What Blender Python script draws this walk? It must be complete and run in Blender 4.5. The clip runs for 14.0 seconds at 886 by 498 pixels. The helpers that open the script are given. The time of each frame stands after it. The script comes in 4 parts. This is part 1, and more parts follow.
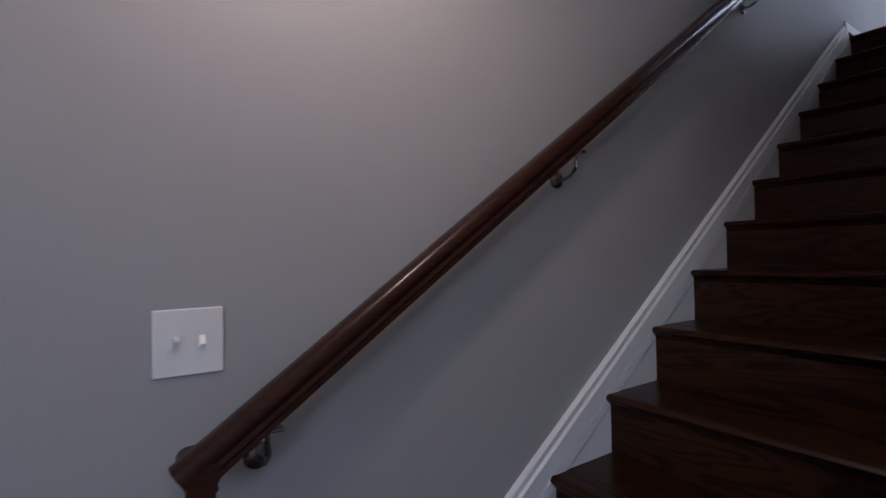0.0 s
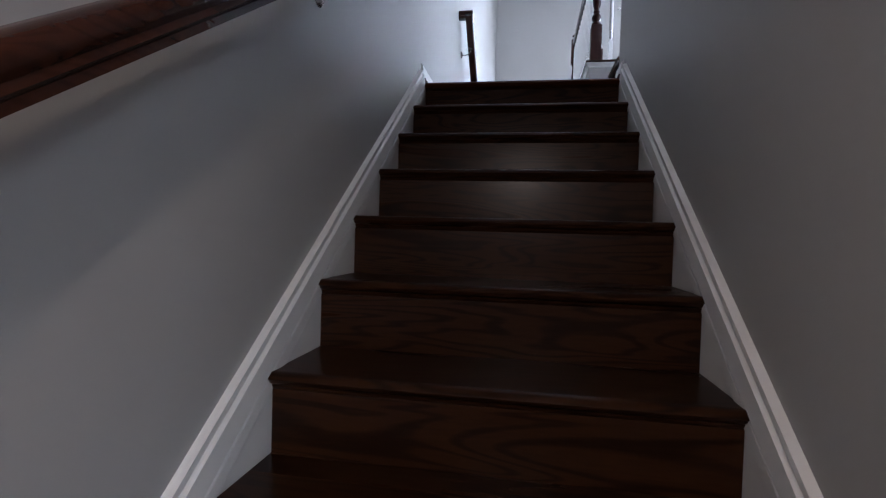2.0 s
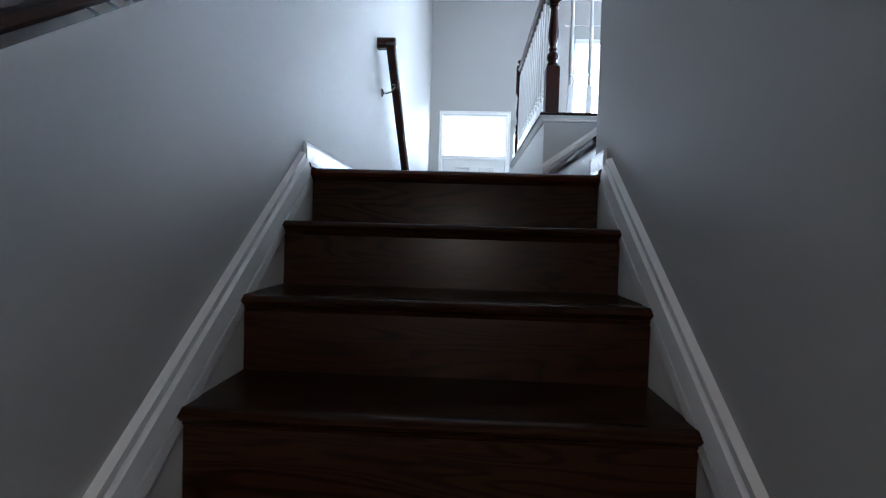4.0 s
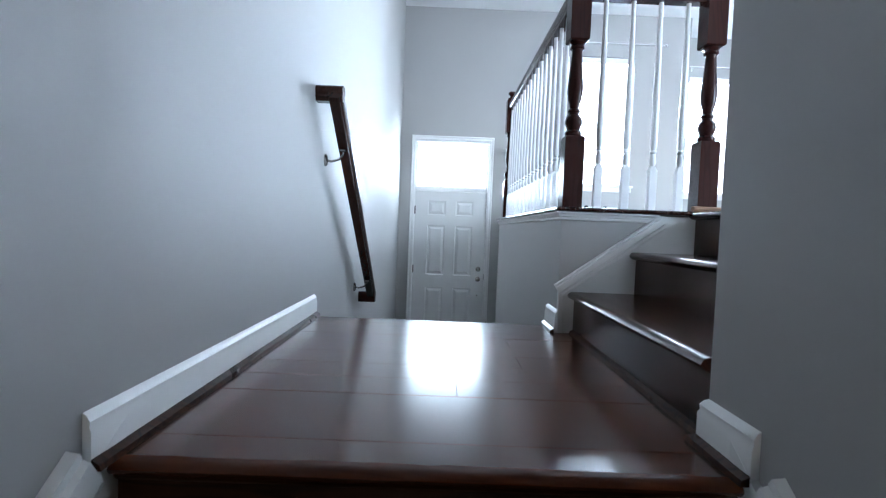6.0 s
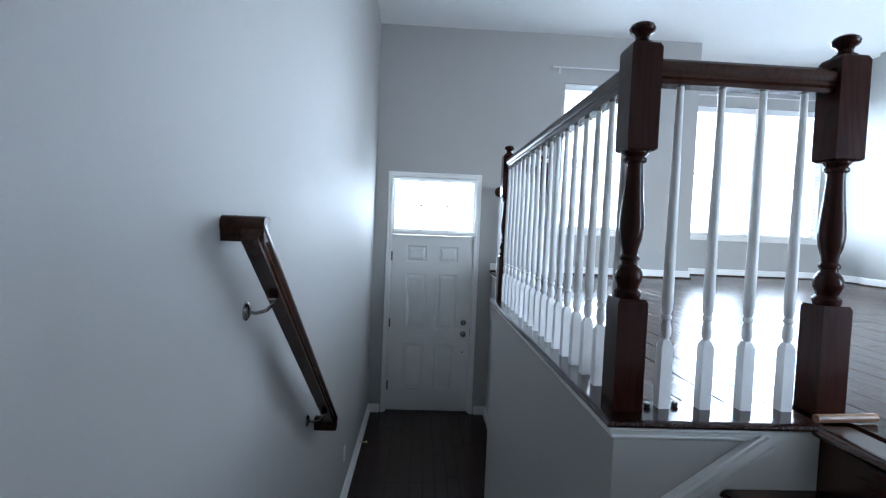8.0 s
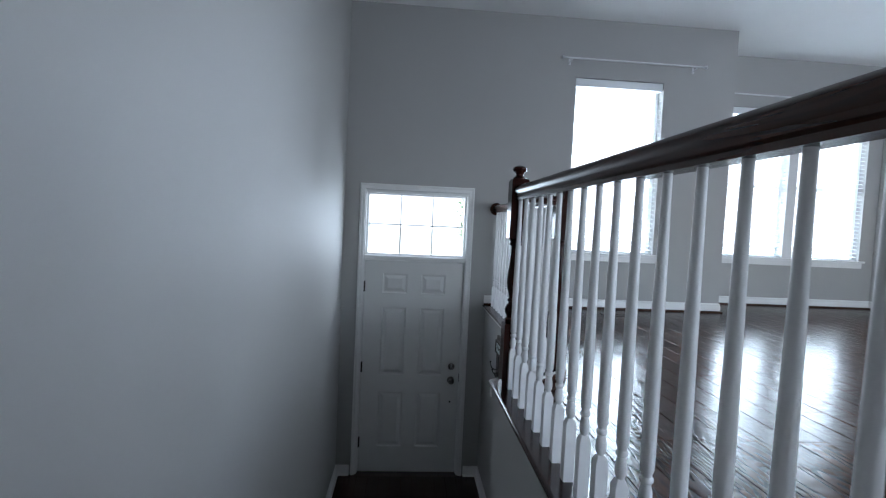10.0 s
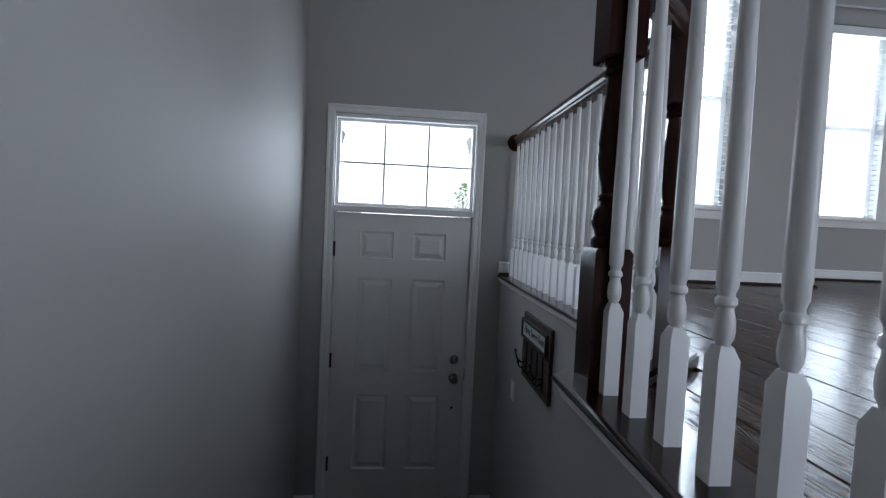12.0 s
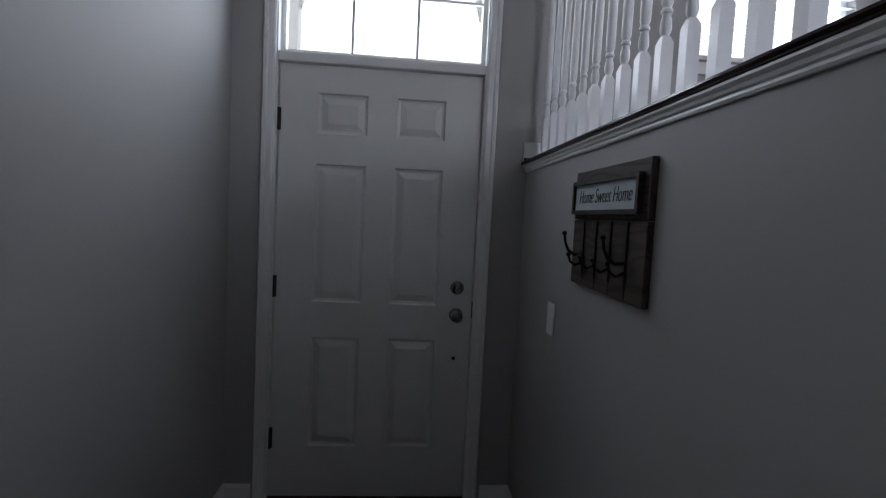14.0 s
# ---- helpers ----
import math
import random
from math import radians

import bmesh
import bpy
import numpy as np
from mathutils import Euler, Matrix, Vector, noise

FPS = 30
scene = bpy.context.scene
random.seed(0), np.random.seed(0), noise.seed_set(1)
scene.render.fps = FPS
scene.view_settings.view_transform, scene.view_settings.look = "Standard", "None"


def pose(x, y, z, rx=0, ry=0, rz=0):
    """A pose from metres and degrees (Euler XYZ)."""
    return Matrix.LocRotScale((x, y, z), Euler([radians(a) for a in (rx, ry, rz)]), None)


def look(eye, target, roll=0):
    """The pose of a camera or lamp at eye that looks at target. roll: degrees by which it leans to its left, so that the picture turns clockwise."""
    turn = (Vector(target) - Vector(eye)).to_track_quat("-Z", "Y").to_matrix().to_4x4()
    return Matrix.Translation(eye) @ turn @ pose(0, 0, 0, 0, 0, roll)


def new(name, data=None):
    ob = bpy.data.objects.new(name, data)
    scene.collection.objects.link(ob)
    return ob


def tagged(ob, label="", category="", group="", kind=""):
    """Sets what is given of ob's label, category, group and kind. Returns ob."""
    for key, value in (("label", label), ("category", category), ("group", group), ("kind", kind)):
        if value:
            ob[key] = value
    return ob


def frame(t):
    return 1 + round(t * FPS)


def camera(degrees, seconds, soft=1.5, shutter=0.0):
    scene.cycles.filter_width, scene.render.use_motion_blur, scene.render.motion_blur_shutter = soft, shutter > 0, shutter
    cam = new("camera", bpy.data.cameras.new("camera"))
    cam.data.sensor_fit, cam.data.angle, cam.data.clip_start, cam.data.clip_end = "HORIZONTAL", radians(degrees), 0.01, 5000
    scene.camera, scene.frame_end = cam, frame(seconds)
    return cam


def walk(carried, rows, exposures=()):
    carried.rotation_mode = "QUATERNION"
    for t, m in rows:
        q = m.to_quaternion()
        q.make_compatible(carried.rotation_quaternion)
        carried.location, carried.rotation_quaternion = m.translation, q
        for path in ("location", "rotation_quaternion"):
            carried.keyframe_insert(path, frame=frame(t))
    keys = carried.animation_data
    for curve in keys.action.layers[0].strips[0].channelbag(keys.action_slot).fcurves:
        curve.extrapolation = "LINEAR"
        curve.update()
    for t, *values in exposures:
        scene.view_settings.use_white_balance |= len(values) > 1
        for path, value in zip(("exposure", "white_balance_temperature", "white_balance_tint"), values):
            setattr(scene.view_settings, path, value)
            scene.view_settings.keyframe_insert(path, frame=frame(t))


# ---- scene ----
cam = camera(84.5, 14.0, soft=1.2, shutter=0.12)
PATH = [
    (0, (1.543, -9.311, -0.184), (-0.109, -8.184, -0.156), -1.1),
    (0.5, (1.308, -9.052, -0.178), (0.083, -7.472, -0.18), -0.9),
    (1, (1.152, -8.765, -0.101), (0.425, -6.902, -0.146), 1.4),
    (1.5, (1.098, -8.45, 0.057), (0.601, -6.513, 0.017), 1.6),
    (2, (1.079, -8.181, 0.272), (0.741, -6.21, 0.225), 1.7),
    (2.5, (1.081, -7.919, 0.46), (0.846, -5.933, 0.416), 1.8),
    (3, (1.072, -7.678, 0.62), (0.888, -5.687, 0.572), 1.8),
    (3.2, (1.083, -7.6, 0.675), (0.917, -5.607, 0.625), 1.7),
    (5.5, (1.008, -6.513, 1.392), (1.007, -4.515, 1.314), 2.3),
    (6, (1.015, -6.275, 1.54), (1.028, -4.276, 1.46), 2.3),
    (6.5, (0.988, -6.059, 1.674), (1.022, -4.061, 1.59), 2.3),
    (7, (0.98, -5.869, 1.846), (1.037, -3.871, 1.764), 2.3),
    (7.5, (0.976, -5.685, 1.964), (1.053, -3.688, 1.882), 2.4),
    (8, (0.990, -5.503, 2.113), (1.084, -3.506, 2.029), 2.4),
    (8.2, (0.999, -5.432, 2.170), (1.100, -3.436, 2.083), 2.4),
    (10.3, (1.049, -4.296, 2.401), (1.201, -2.305, 2.294), 2.7),
    (10.5, (1.047, -4.145, 2.372), (1.2, -2.154, 2.268), 2.7),
    (11, (1.049, -3.805, 2.337), (1.21, -1.814, 2.233), 2.7),
    (11.5, (1.086, -3.536, 2.151), (1.256, -1.546, 2.045), 2.7),
    (12, (1.113, -3.287, 1.986), (1.289, -1.298, 1.879), 2.7),
    (12.5, (1.143, -3.035, 1.824), (1.33, -1.047, 1.712), 2.9),
    (13, (1.161, -2.809, 1.634), (1.342, -0.82, 1.522), 2.9),
    (13.5, (1.205, -2.543, 1.476), (1.378, -0.554, 1.357), 2.8),
    (14, (1.254, -2.253, 1.376), (1.418, -0.264, 1.244), 2.9),
]
EXPOSURE = [(0.0, 2.65, 5800, 25), (0.5, 2.85, 5800, 24), (1.5, 3.45, 5900, 23), (3.0, 3.6, 5600, 11), (5.5, 3.9, 5600, 11), (6.5, 3.55, 5600, 11), (8.0, 2.95, 5650, 11), (10.5, 1.9, 5900, 14), (12.0, 1.55, 6100, 17), (14.0, 1.6, 6300, 21)]
walk(cam, [(t, look(eye, target, roll)) for t, eye, target, roll in PATH], EXPOSURE)

# ---- plan, in metres: foyer floor is z = 0, front wall is y = 0 ----
XL, XS = 0.47, 1.548           # stairwell: left wall, right wall
RISE, RUN = 0.2, 0.2725        # lower flight
LAND, LAND_Y = 1.14, -5.49     # landing height, nosing of the lower flight
LAND_END = -4.14               # landing edge towards the foyer
MAIN, CEIL = 1.648, 4.34        # living room floor and ceiling
LOW = LAND - 13 * RISE         # lower level floor
F_RISE, F_RUN = 0.19, 0.245    # foyer flight
KNEE, FOYER_X = 1.503, 1.812   # faces of the two knee walls
BACK_Y = -5.345

# ---- world and light ----
world = bpy.data.worlds.new("world")
scene.world = world
world.use_nodes = True
wn = world.node_tree.nodes
sky = wn.new("ShaderNodeTexSky")
sky.sky_type = "NISHITA"
sky.sun_disc = False
sky.sun_elevation, sky.sun_rotation = radians(48), radians(200)
world.node_tree.links.new(sky.outputs[0], wn["Background"].inputs[0])
wn["Background"].inputs[1].default_value = 0.15


def lamp(name, kind, m, power, colour, **more):
    data = bpy.data.lights.new(name, kind)
    data.energy, data.color = power, colour
    if kind == "AREA":
        data.shape, data.size, data.size_y = "RECTANGLE", more["size"][0], more["size"][1]
        data.spread = more.get("spread", math.pi)
    if kind == "SUN":
        data.angle = more["angle"]
    if kind == "POINT":
        data.shadow_soft_size = more["radius"]
    ob = new(name, data)
    ob.matrix_world = m
    return ob


SKY_TINT = (0.80, 0.91, 1.0)
lamp("sun", "SUN", look((0, -20, 22), (0, 0, 0)), 3.0, (1.0, 0.95, 0.88), angle=radians(0.5))
lamp("window_light", "AREA", look((2.975, 0.60, 3.0), (2.975, -5, 2.3)), 56.0, SKY_TINT, size=(2.1, 2.5), spread=radians(120))
lamp("window_light", "AREA", look((5.30, 1.20, 3.0), (5.30, -5, 2.3)), 92.0, SKY_TINT, size=(3.5, 2.5), spread=radians(120))
lamp("transom_light", "AREA", look((1.132, 0.17, 2.37), (1.132, -5.0, 2.37)), 3.2, SKY_TINT, size=(0.97, 0.62))
# rear lamp is added fill: it lifts the front wall and newel faces
lamp("back_fill_light", "AREA", look((4.60, -5.52, 2.35), (4.60, 0.0, 2.35)), 22.0, SKY_TINT, size=(2.1, 1.3))
lamp("lower_window_light", "AREA", look((3.2, -11.80, -0.05), (2.2, -8.0, -0.05)), 4.6, (0.66, 0.82, 1.0), size=(1.2, 1.5))
lamp("ceiling_lamp_light", "POINT", pose(1.02, -8.95, 0.86), 2.1, (1.0, 0.84, 0.68), radius=0.045)


# ---- materials ----
def material(name, colour, rough=0.5, metal=0.0, vary=0.06, scale=3.0, bump=0.0, bump_scale=180.0, coat=0.0, island=0.0):
    m = bpy.data.materials.new(name)
    m.use_nodes = True
    n, l = m.node_tree.nodes, m.node_tree.links
    b = n["Principled BSDF"]
    b.inputs["Roughness"].default_value, b.inputs["Metallic"].default_value = rough, metal
    b.inputs["Coat Weight"].default_value = coat
    tc = n.new("ShaderNodeTexCoord")
    big, fine = n.new("ShaderNodeTexNoise"), n.new("ShaderNodeTexNoise")
    big.inputs["Scale"].default_value, big.inputs["Detail"].default_value = scale, 6
    fine.inputs["Scale"].default_value, fine.inputs["Detail"].default_value = bump_scale, 3
    l.new(tc.outputs["Object"], big.inputs["Vector"])
    l.new(tc.outputs["Object"], fine.inputs["Vector"])
    ramp = n.new("ShaderNodeMapRange")
    ramp.inputs["To Min"].default_value, ramp.inputs["To Max"].default_value = 1 - vary, 1 + vary
    l.new(big.outputs["Fac"], ramp.inputs["Value"])
    mul = n.new("ShaderNodeMix")
    mul.data_type, mul.blend_type = "RGBA", "MULTIPLY"
    mul.inputs["Factor"].default_value = 1.0
    mul.inputs["A"].default_value = (*colour, 1)
    l.new(ramp.outputs["Result"], mul.inputs["B"])
    l.new(mul.outputs["Result"], b.inputs["Base Color"])
    rr = n.new("ShaderNodeMapRange")
    rr.inputs["To Min"].default_value, rr.inputs["To Max"].default_value = max(0.02, rough - 0.07), min(1, rough + 0.07)
    l.new(big.outputs["Fac"], rr.inputs["Value"])
    l.new(rr.outputs["Result"], b.inputs["Roughness"])
    if bump:
        bp = n.new("ShaderNodeBump")
        bp.inputs["Strength"].default_value, bp.inputs["Distance"].default_value = bump, 0.002
        l.new(fine.outputs["Fac"], bp.inputs["Height"])
        l.new(bp.outputs["Normal"], b.inputs["Normal"])
    return m


def wood(name, dark, light, axis, rough=0.25, stretch=14.0, bump=0.25, piece=0.25, ripple=0.0):
    """Stained oak: cathedral grain along one axis, fine pores, and a tone of its own for each piece."""
    m = bpy.data.materials.new(name)
    m.use_nodes = True
    n, l = m.node_tree.nodes, m.node_tree.links
    b = n["Principled BSDF"]
    b.inputs["Roughness"].default_value = rough
    tc, info, mp = n.new("ShaderNodeTexCoord"), n.new("ShaderNodeObjectInfo"), n.new("ShaderNodeMapping")
    sc = [stretch, stretch, stretch]
    sc[axis] = 1.6
    mp.inputs["Scale"].default_value = sc
    l.new(tc.outputs["Object"], mp.inputs["Vector"])
    off = n.new("ShaderNodeVectorMath")
    off.operation = "MULTIPLY"
    off.inputs[1].default_value = (37.0, 53.0, 71.0)
    l.new(info.outputs["Random"], off.inputs[0])
    l.new(off.outputs["Vector"], mp.inputs["Location"])
    low = n.new("ShaderNodeTexNoise")
    low.inputs["Scale"].default_value, low.inputs["Detail"].default_value, low.inputs["Distortion"].default_value = 0.55, 2, 0.6
    l.new(mp.outputs["Vector"], low.inputs["Vector"])
    rings = n.new("ShaderNodeMath")
    rings.operation = "MULTIPLY"
    rings.inputs[1].default_value = 95.0
    l.new(low.outputs["Fac"], rings.inputs[0])
    wave = n.new("ShaderNodeMath")
    wave.operation = "SINE"
    l.new(rings.outputs[0], wave.inputs[0])
    pores = n.new("ShaderNodeTexNoise")
    pores.inputs["Scale"].default_value, pores.inputs["Detail"].default_value = 9.0, 5
    l.new(mp.outputs["Vector"], pores.inputs["Vector"])
    lines = n.new("ShaderNodeMapRange")
    lines.inputs["From Min"].default_value, lines.inputs["From Max"].default_value = 0.1, 1.0
    l.new(wave.outputs[0], lines.inputs["Value"])
    mix = n.new("ShaderNodeMath")
    mix.operation = "MULTIPLY_ADD"
    mix.inputs[1].default_value, mix.inputs[2].default_value = -0.34, 0.0
    calm = n.new("ShaderNodeMath")
    calm.operation = "MULTIPLY_ADD"
    calm.inputs[1].default_value, calm.inputs[2].default_value = 0.45, 0.40
    l.new(pores.outputs["Fac"], calm.inputs[0])
    l.new(lines.outputs["Result"], mix.inputs[0])
    l.new(calm.outputs[0], mix.inputs[2])
    ramp = n.new("ShaderNodeValToRGB")
    ramp.color_ramp.elements[0].position, ramp.color_ramp.elements[1].position = 0.28, 0.74
    ramp.color_ramp.elements[0].color, ramp.color_ramp.elements[1].color = (*dark, 1), (*light, 1)
    l.new(mix.outputs[0], ramp.inputs["Fac"])
    tone = n.new("ShaderNodeMapRange")
    tone.inputs["To Min"].default_value, tone.inputs["To Max"].default_value = 1 - piece, 1 + piece
    l.new(info.outputs["Random"], tone.inputs["Value"])
    mul = n.new("ShaderNodeMix")
    mul.data_type, mul.blend_type = "RGBA", "MULTIPLY"
    mul.inputs["Factor"].default_value = 1.0
    l.new(ramp.outputs["Color"], mul.inputs["A"])
    l.new(tone.outputs["Result"], mul.inputs["B"])
    l.new(mul.outputs["Result"], b.inputs["Base Color"])
    rr = n.new("ShaderNodeMapRange")
    rr.inputs["To Min"].default_value, rr.inputs["To Max"].default_value = rough - 0.04, rough + 0.05
    l.new(low.outputs["Fac"], rr.inputs["Value"])
    l.new(rr.outputs["Result"], b.inputs["Roughness"])
    bp = n.new("ShaderNodeBump")
    bp.inputs["Strength"].default_value, bp.inputs["Distance"].default_value = bump, 0.0015
    l.new(mix.outputs[0], bp.inputs["Height"])
    last = bp
    if ripple:
        soft = n.new("ShaderNodeTexNoise")
        soft.inputs["Scale"].default_value, soft.inputs["Detail"].default_value = 16.0, 2
        l.new(tc.outputs["Object"], soft.inputs["Vector"])
        b2 = n.new("ShaderNodeBump")
        b2.inputs["Strength"].default_value, b2.inputs["Distance"].default_value = ripple, 0.004
        l.new(soft.outputs["Fac"], b2.inputs["Height"])
        l.new(bp.outputs["Normal"], b2.inputs["Normal"])
        last = b2
    l.new(last.outputs["Normal"], b.inputs["Normal"])
    return m


def glass_material():
    m = bpy.data.materials.new("window_glass")
    m.use_nodes = True
    n, l = m.node_tree.nodes, m.node_tree.links
    n.remove(n["Principled BSDF"])
    clear, gloss, mix = n.new("ShaderNodeBsdfTransparent"), n.new("ShaderNodeBsdfGlossy"), n.new("ShaderNodeMixShader")
    clear.inputs["Color"].default_value = (0.96, 0.98, 0.975, 1)
    gloss.inputs["Roughness"].default_value = 0.02
    mix.inputs[0].default_value = 0.04
    l.new(clear.outputs[0], mix.inputs[1])
    l.new(gloss.outputs[0], mix.inputs[2])
    l.new(mix.outputs[0], n["Material Output"].inputs["Surface"])
    return m


PAINT = material("grey_wall_paint", (0.385, 0.375, 0.36), 0.62, vary=0.03, scale=1.3, bump=0.09, bump_scale=220)
CEILING = material("ceiling_paint", (0.84, 0.84, 0.83), 0.85, vary=0.02, bump=0.2)
WHITE = material("white_trim_paint", (0.76, 0.75, 0.73), 0.38, vary=0.03, scale=8, bump=0.06, bump_scale=90)
BALUSTER = material("white_baluster_paint", (0.78, 0.77, 0.76), 0.35, vary=0.04, scale=12, bump=0.05, bump_scale=70)
DOOR = material("white_door_paint", (0.70, 0.69, 0.67), 0.42, vary=0.04, scale=5, bump=0.12, bump_scale=110)
PLASTIC = material("white_plastic", (0.80, 0.79, 0.76), 0.35, vary=0.02)
VINYL = material("white_vinyl", (0.80, 0.81, 0.81), 0.4, vary=0.02)
NICKEL = material("brushed_nickel", (0.30, 0.285, 0.27), 0.26, 1.0, vary=0.08, scale=20)
SILVER = material("silver_rod_finish", (0.72, 0.72, 0.72), 0.35, 0.6, vary=0.05, scale=20)
BRONZE = material("dark_bronze", (0.06, 0.05, 0.045), 0.45, 0.7, vary=0.15, scale=20)
IRON = material("black_iron", (0.012, 0.012, 0.013), 0.5, 0.4, vary=0.2, scale=30, bump=0.2)
INK = material("black_ink", (0.02, 0.025, 0.025), 0.7)
BOARD = material("pale_sign_board", (0.42, 0.48, 0.49), 0.6, vary=0.10, scale=14)
BRASS = material("brass", (0.62, 0.45, 0.18), 0.3, 1.0)
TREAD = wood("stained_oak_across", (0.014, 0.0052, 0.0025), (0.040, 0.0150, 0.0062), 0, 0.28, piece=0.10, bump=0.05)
TREAD.node_tree.nodes["Principled BSDF"].inputs["Specular IOR Level"].default_value = 0.15
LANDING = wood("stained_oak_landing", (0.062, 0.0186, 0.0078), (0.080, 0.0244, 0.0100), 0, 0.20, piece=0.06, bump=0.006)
LANDING.node_tree.nodes["Principled BSDF"].inputs["Specular IOR Level"].default_value = 0.42
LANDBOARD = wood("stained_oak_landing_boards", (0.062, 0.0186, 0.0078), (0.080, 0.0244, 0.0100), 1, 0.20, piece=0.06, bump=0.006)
LANDBOARD.node_tree.nodes["Principled BSDF"].inputs["Specular IOR Level"].default_value = 0.42
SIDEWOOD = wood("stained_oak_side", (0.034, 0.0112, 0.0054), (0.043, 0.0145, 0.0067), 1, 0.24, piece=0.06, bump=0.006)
FLOOR = wood("stained_oak_floor", (0.016, 0.007, 0.005), (0.058, 0.025, 0.015), 1, 0.19, ripple=0.42, bump=0.45, piece=0.25)
FLOOR.node_tree.nodes["Principled BSDF"].inputs["Specular IOR Level"].default_value = 0.06
RAILWOOD = wood("stained_rail", (0.034, 0.0112, 0.0064), (0.046, 0.0158, 0.0088), 1, 0.22, piece=0.08, bump=0.02)
FOYERWOOD = wood("stained_oak_foyer", (0.007, 0.003, 0.0022), (0.024, 0.0105, 0.007), 1, 0.24, bump=0.1, piece=0.2)
FOYERWOOD.node_tree.nodes["Principled BSDF"].inputs["Specular IOR Level"].default_value = 0.3
NEWEL = wood("stained_newel", (0.021, 0.0062, 0.0046), (0.030, 0.0090, 0.0066), 2, 0.19, piece=0.08, bump=0.02)
NEWEL.node_tree.nodes["Principled BSDF"].inputs["Specular IOR Level"].default_value = 0.16
RAILWOOD.node_tree.nodes["Principled BSDF"].inputs["Specular IOR Level"].default_value = 0.32
RUSTIC = wood("rustic_board", (0.018, 0.012, 0.009), (0.058, 0.040, 0.028), 1, 0.65, bump=0.6)
PALEWOOD = wood("loose_strip_wood", (0.12, 0.055, 0.025), (0.26, 0.135, 0.06), 0, 0.45)
GLASS = glass_material()
GRASS = material("lawn", (0.30, 0.30, 0.24), 0.9, vary=0.2, scale=0.6, bump=0.5, bump_scale=30)
ASPHALT = material("asphalt", (0.05, 0.05, 0.052), 0.85, vary=0.15, scale=2, bump=0.4, bump_scale=90)
CONCRETE = material("concrete", (0.38, 0.37, 0.35), 0.85, vary=0.1, scale=2, bump=0.3, bump_scale=60)
SIDING = material("pale_siding", (0.55, 0.53, 0.48), 0.7, vary=0.05)
ROOF = material("shingle_roof", (0.09, 0.085, 0.08), 0.9, vary=0.2, scale=4)
DARKGLASS = material("house_window", (0.20, 0.23, 0.26), 0.15)
HAZE = bpy.data.materials.new("hazy_sky")
HAZE.use_nodes = True
glow = HAZE.node_tree.nodes.new("ShaderNodeEmission")
glow.inputs["Color"].default_value, glow.inputs["Strength"].default_value = (0.94, 0.98, 1.0, 1), 0.9
HAZE.node_tree.links.new(glow.outputs[0], HAZE.node_tree.nodes["Material Output"].inputs["Surface"])
BARK = material("bark", (0.10, 0.075, 0.055), 0.9, vary=0.3, scale=8, bump=0.6, bump_scale=30)
LEAF = material("leaves", (0.07, 0.13, 0.04), 0.6, vary=0.35, scale=3)


# ---- mesh helpers ----
def mesh_of(bm, name, mat, smooth=None):
    bmesh.ops.recalc_face_normals(bm, faces=bm.faces)
    me = bpy.data.meshes.new(name)
    bm.to_mesh(me)
    bm.free()
    me.materials.append(mat)
    if smooth:
        me.polygons.foreach_set("use_smooth", [True] * len(me.polygons))
        me.set_sharp_from_angle(angle=radians(smooth))
    return me


def part(name, bm, mat, parent=None, label="", smooth=None):
    ob = new(name, mesh_of(bm, name, mat, smooth) if isinstance(bm, bmesh.types.BMesh) else bm)
    if parent:
        ob.parent = parent
    if label:
        tagged(ob, label)
    return ob


def thing(name, label, category, group="", kind=""):
    return tagged(new(name), label, category, group, kind)


def structure(name, bm, mat, label="", category="", smooth=None):
    return tagged(part(name, bm, mat, None, "", smooth), label, category, kind="structure")


def box(x0, x1, y0, y1, z0, z1, bevel=0.0, bm=None):
    out = bm or bmesh.new()
    vs = [out.verts.new((x, y, z)) for x in (x0, x1) for y in (y0, y1) for z in (z0, z1)]
    for q in ((0, 1, 3, 2), (4, 6, 7, 5), (0, 4, 5, 1), (2, 3, 7, 6), (0, 2, 6, 4), (1, 5, 7, 3)):
        out.faces.new([vs[i] for i in q])
    if bevel and bm is None:
        bmesh.ops.bevel(out, geom=list(out.edges), offset=bevel, segments=2, affect="EDGES", profile=0.5)
    return out


def prism(points, axis, a, b, bevel=0.0):
    """A polygon in the plane across one axis, pushed from a to b along it."""
    bm = bmesh.new()

    def at(p, w):
        return {"x": (w, p[0], p[1]), "y": (p[0], w, p[1]), "z": (p[0], p[1], w)}[axis]

    lo, hi = [bm.verts.new(at(p, a)) for p in points], [bm.verts.new(at(p, b)) for p in points]
    bm.faces.new(lo)
    bm.faces.new(hi)
    for i in range(len(points)):
        j = (i + 1) % len(points)
        bm.faces.new((lo[i], lo[j], hi[j], hi[i]))
    if bevel:
        bmesh.ops.bevel(bm, geom=list(bm.edges), offset=bevel, segments=2, affect="EDGES", profile=0.5)
    return bm


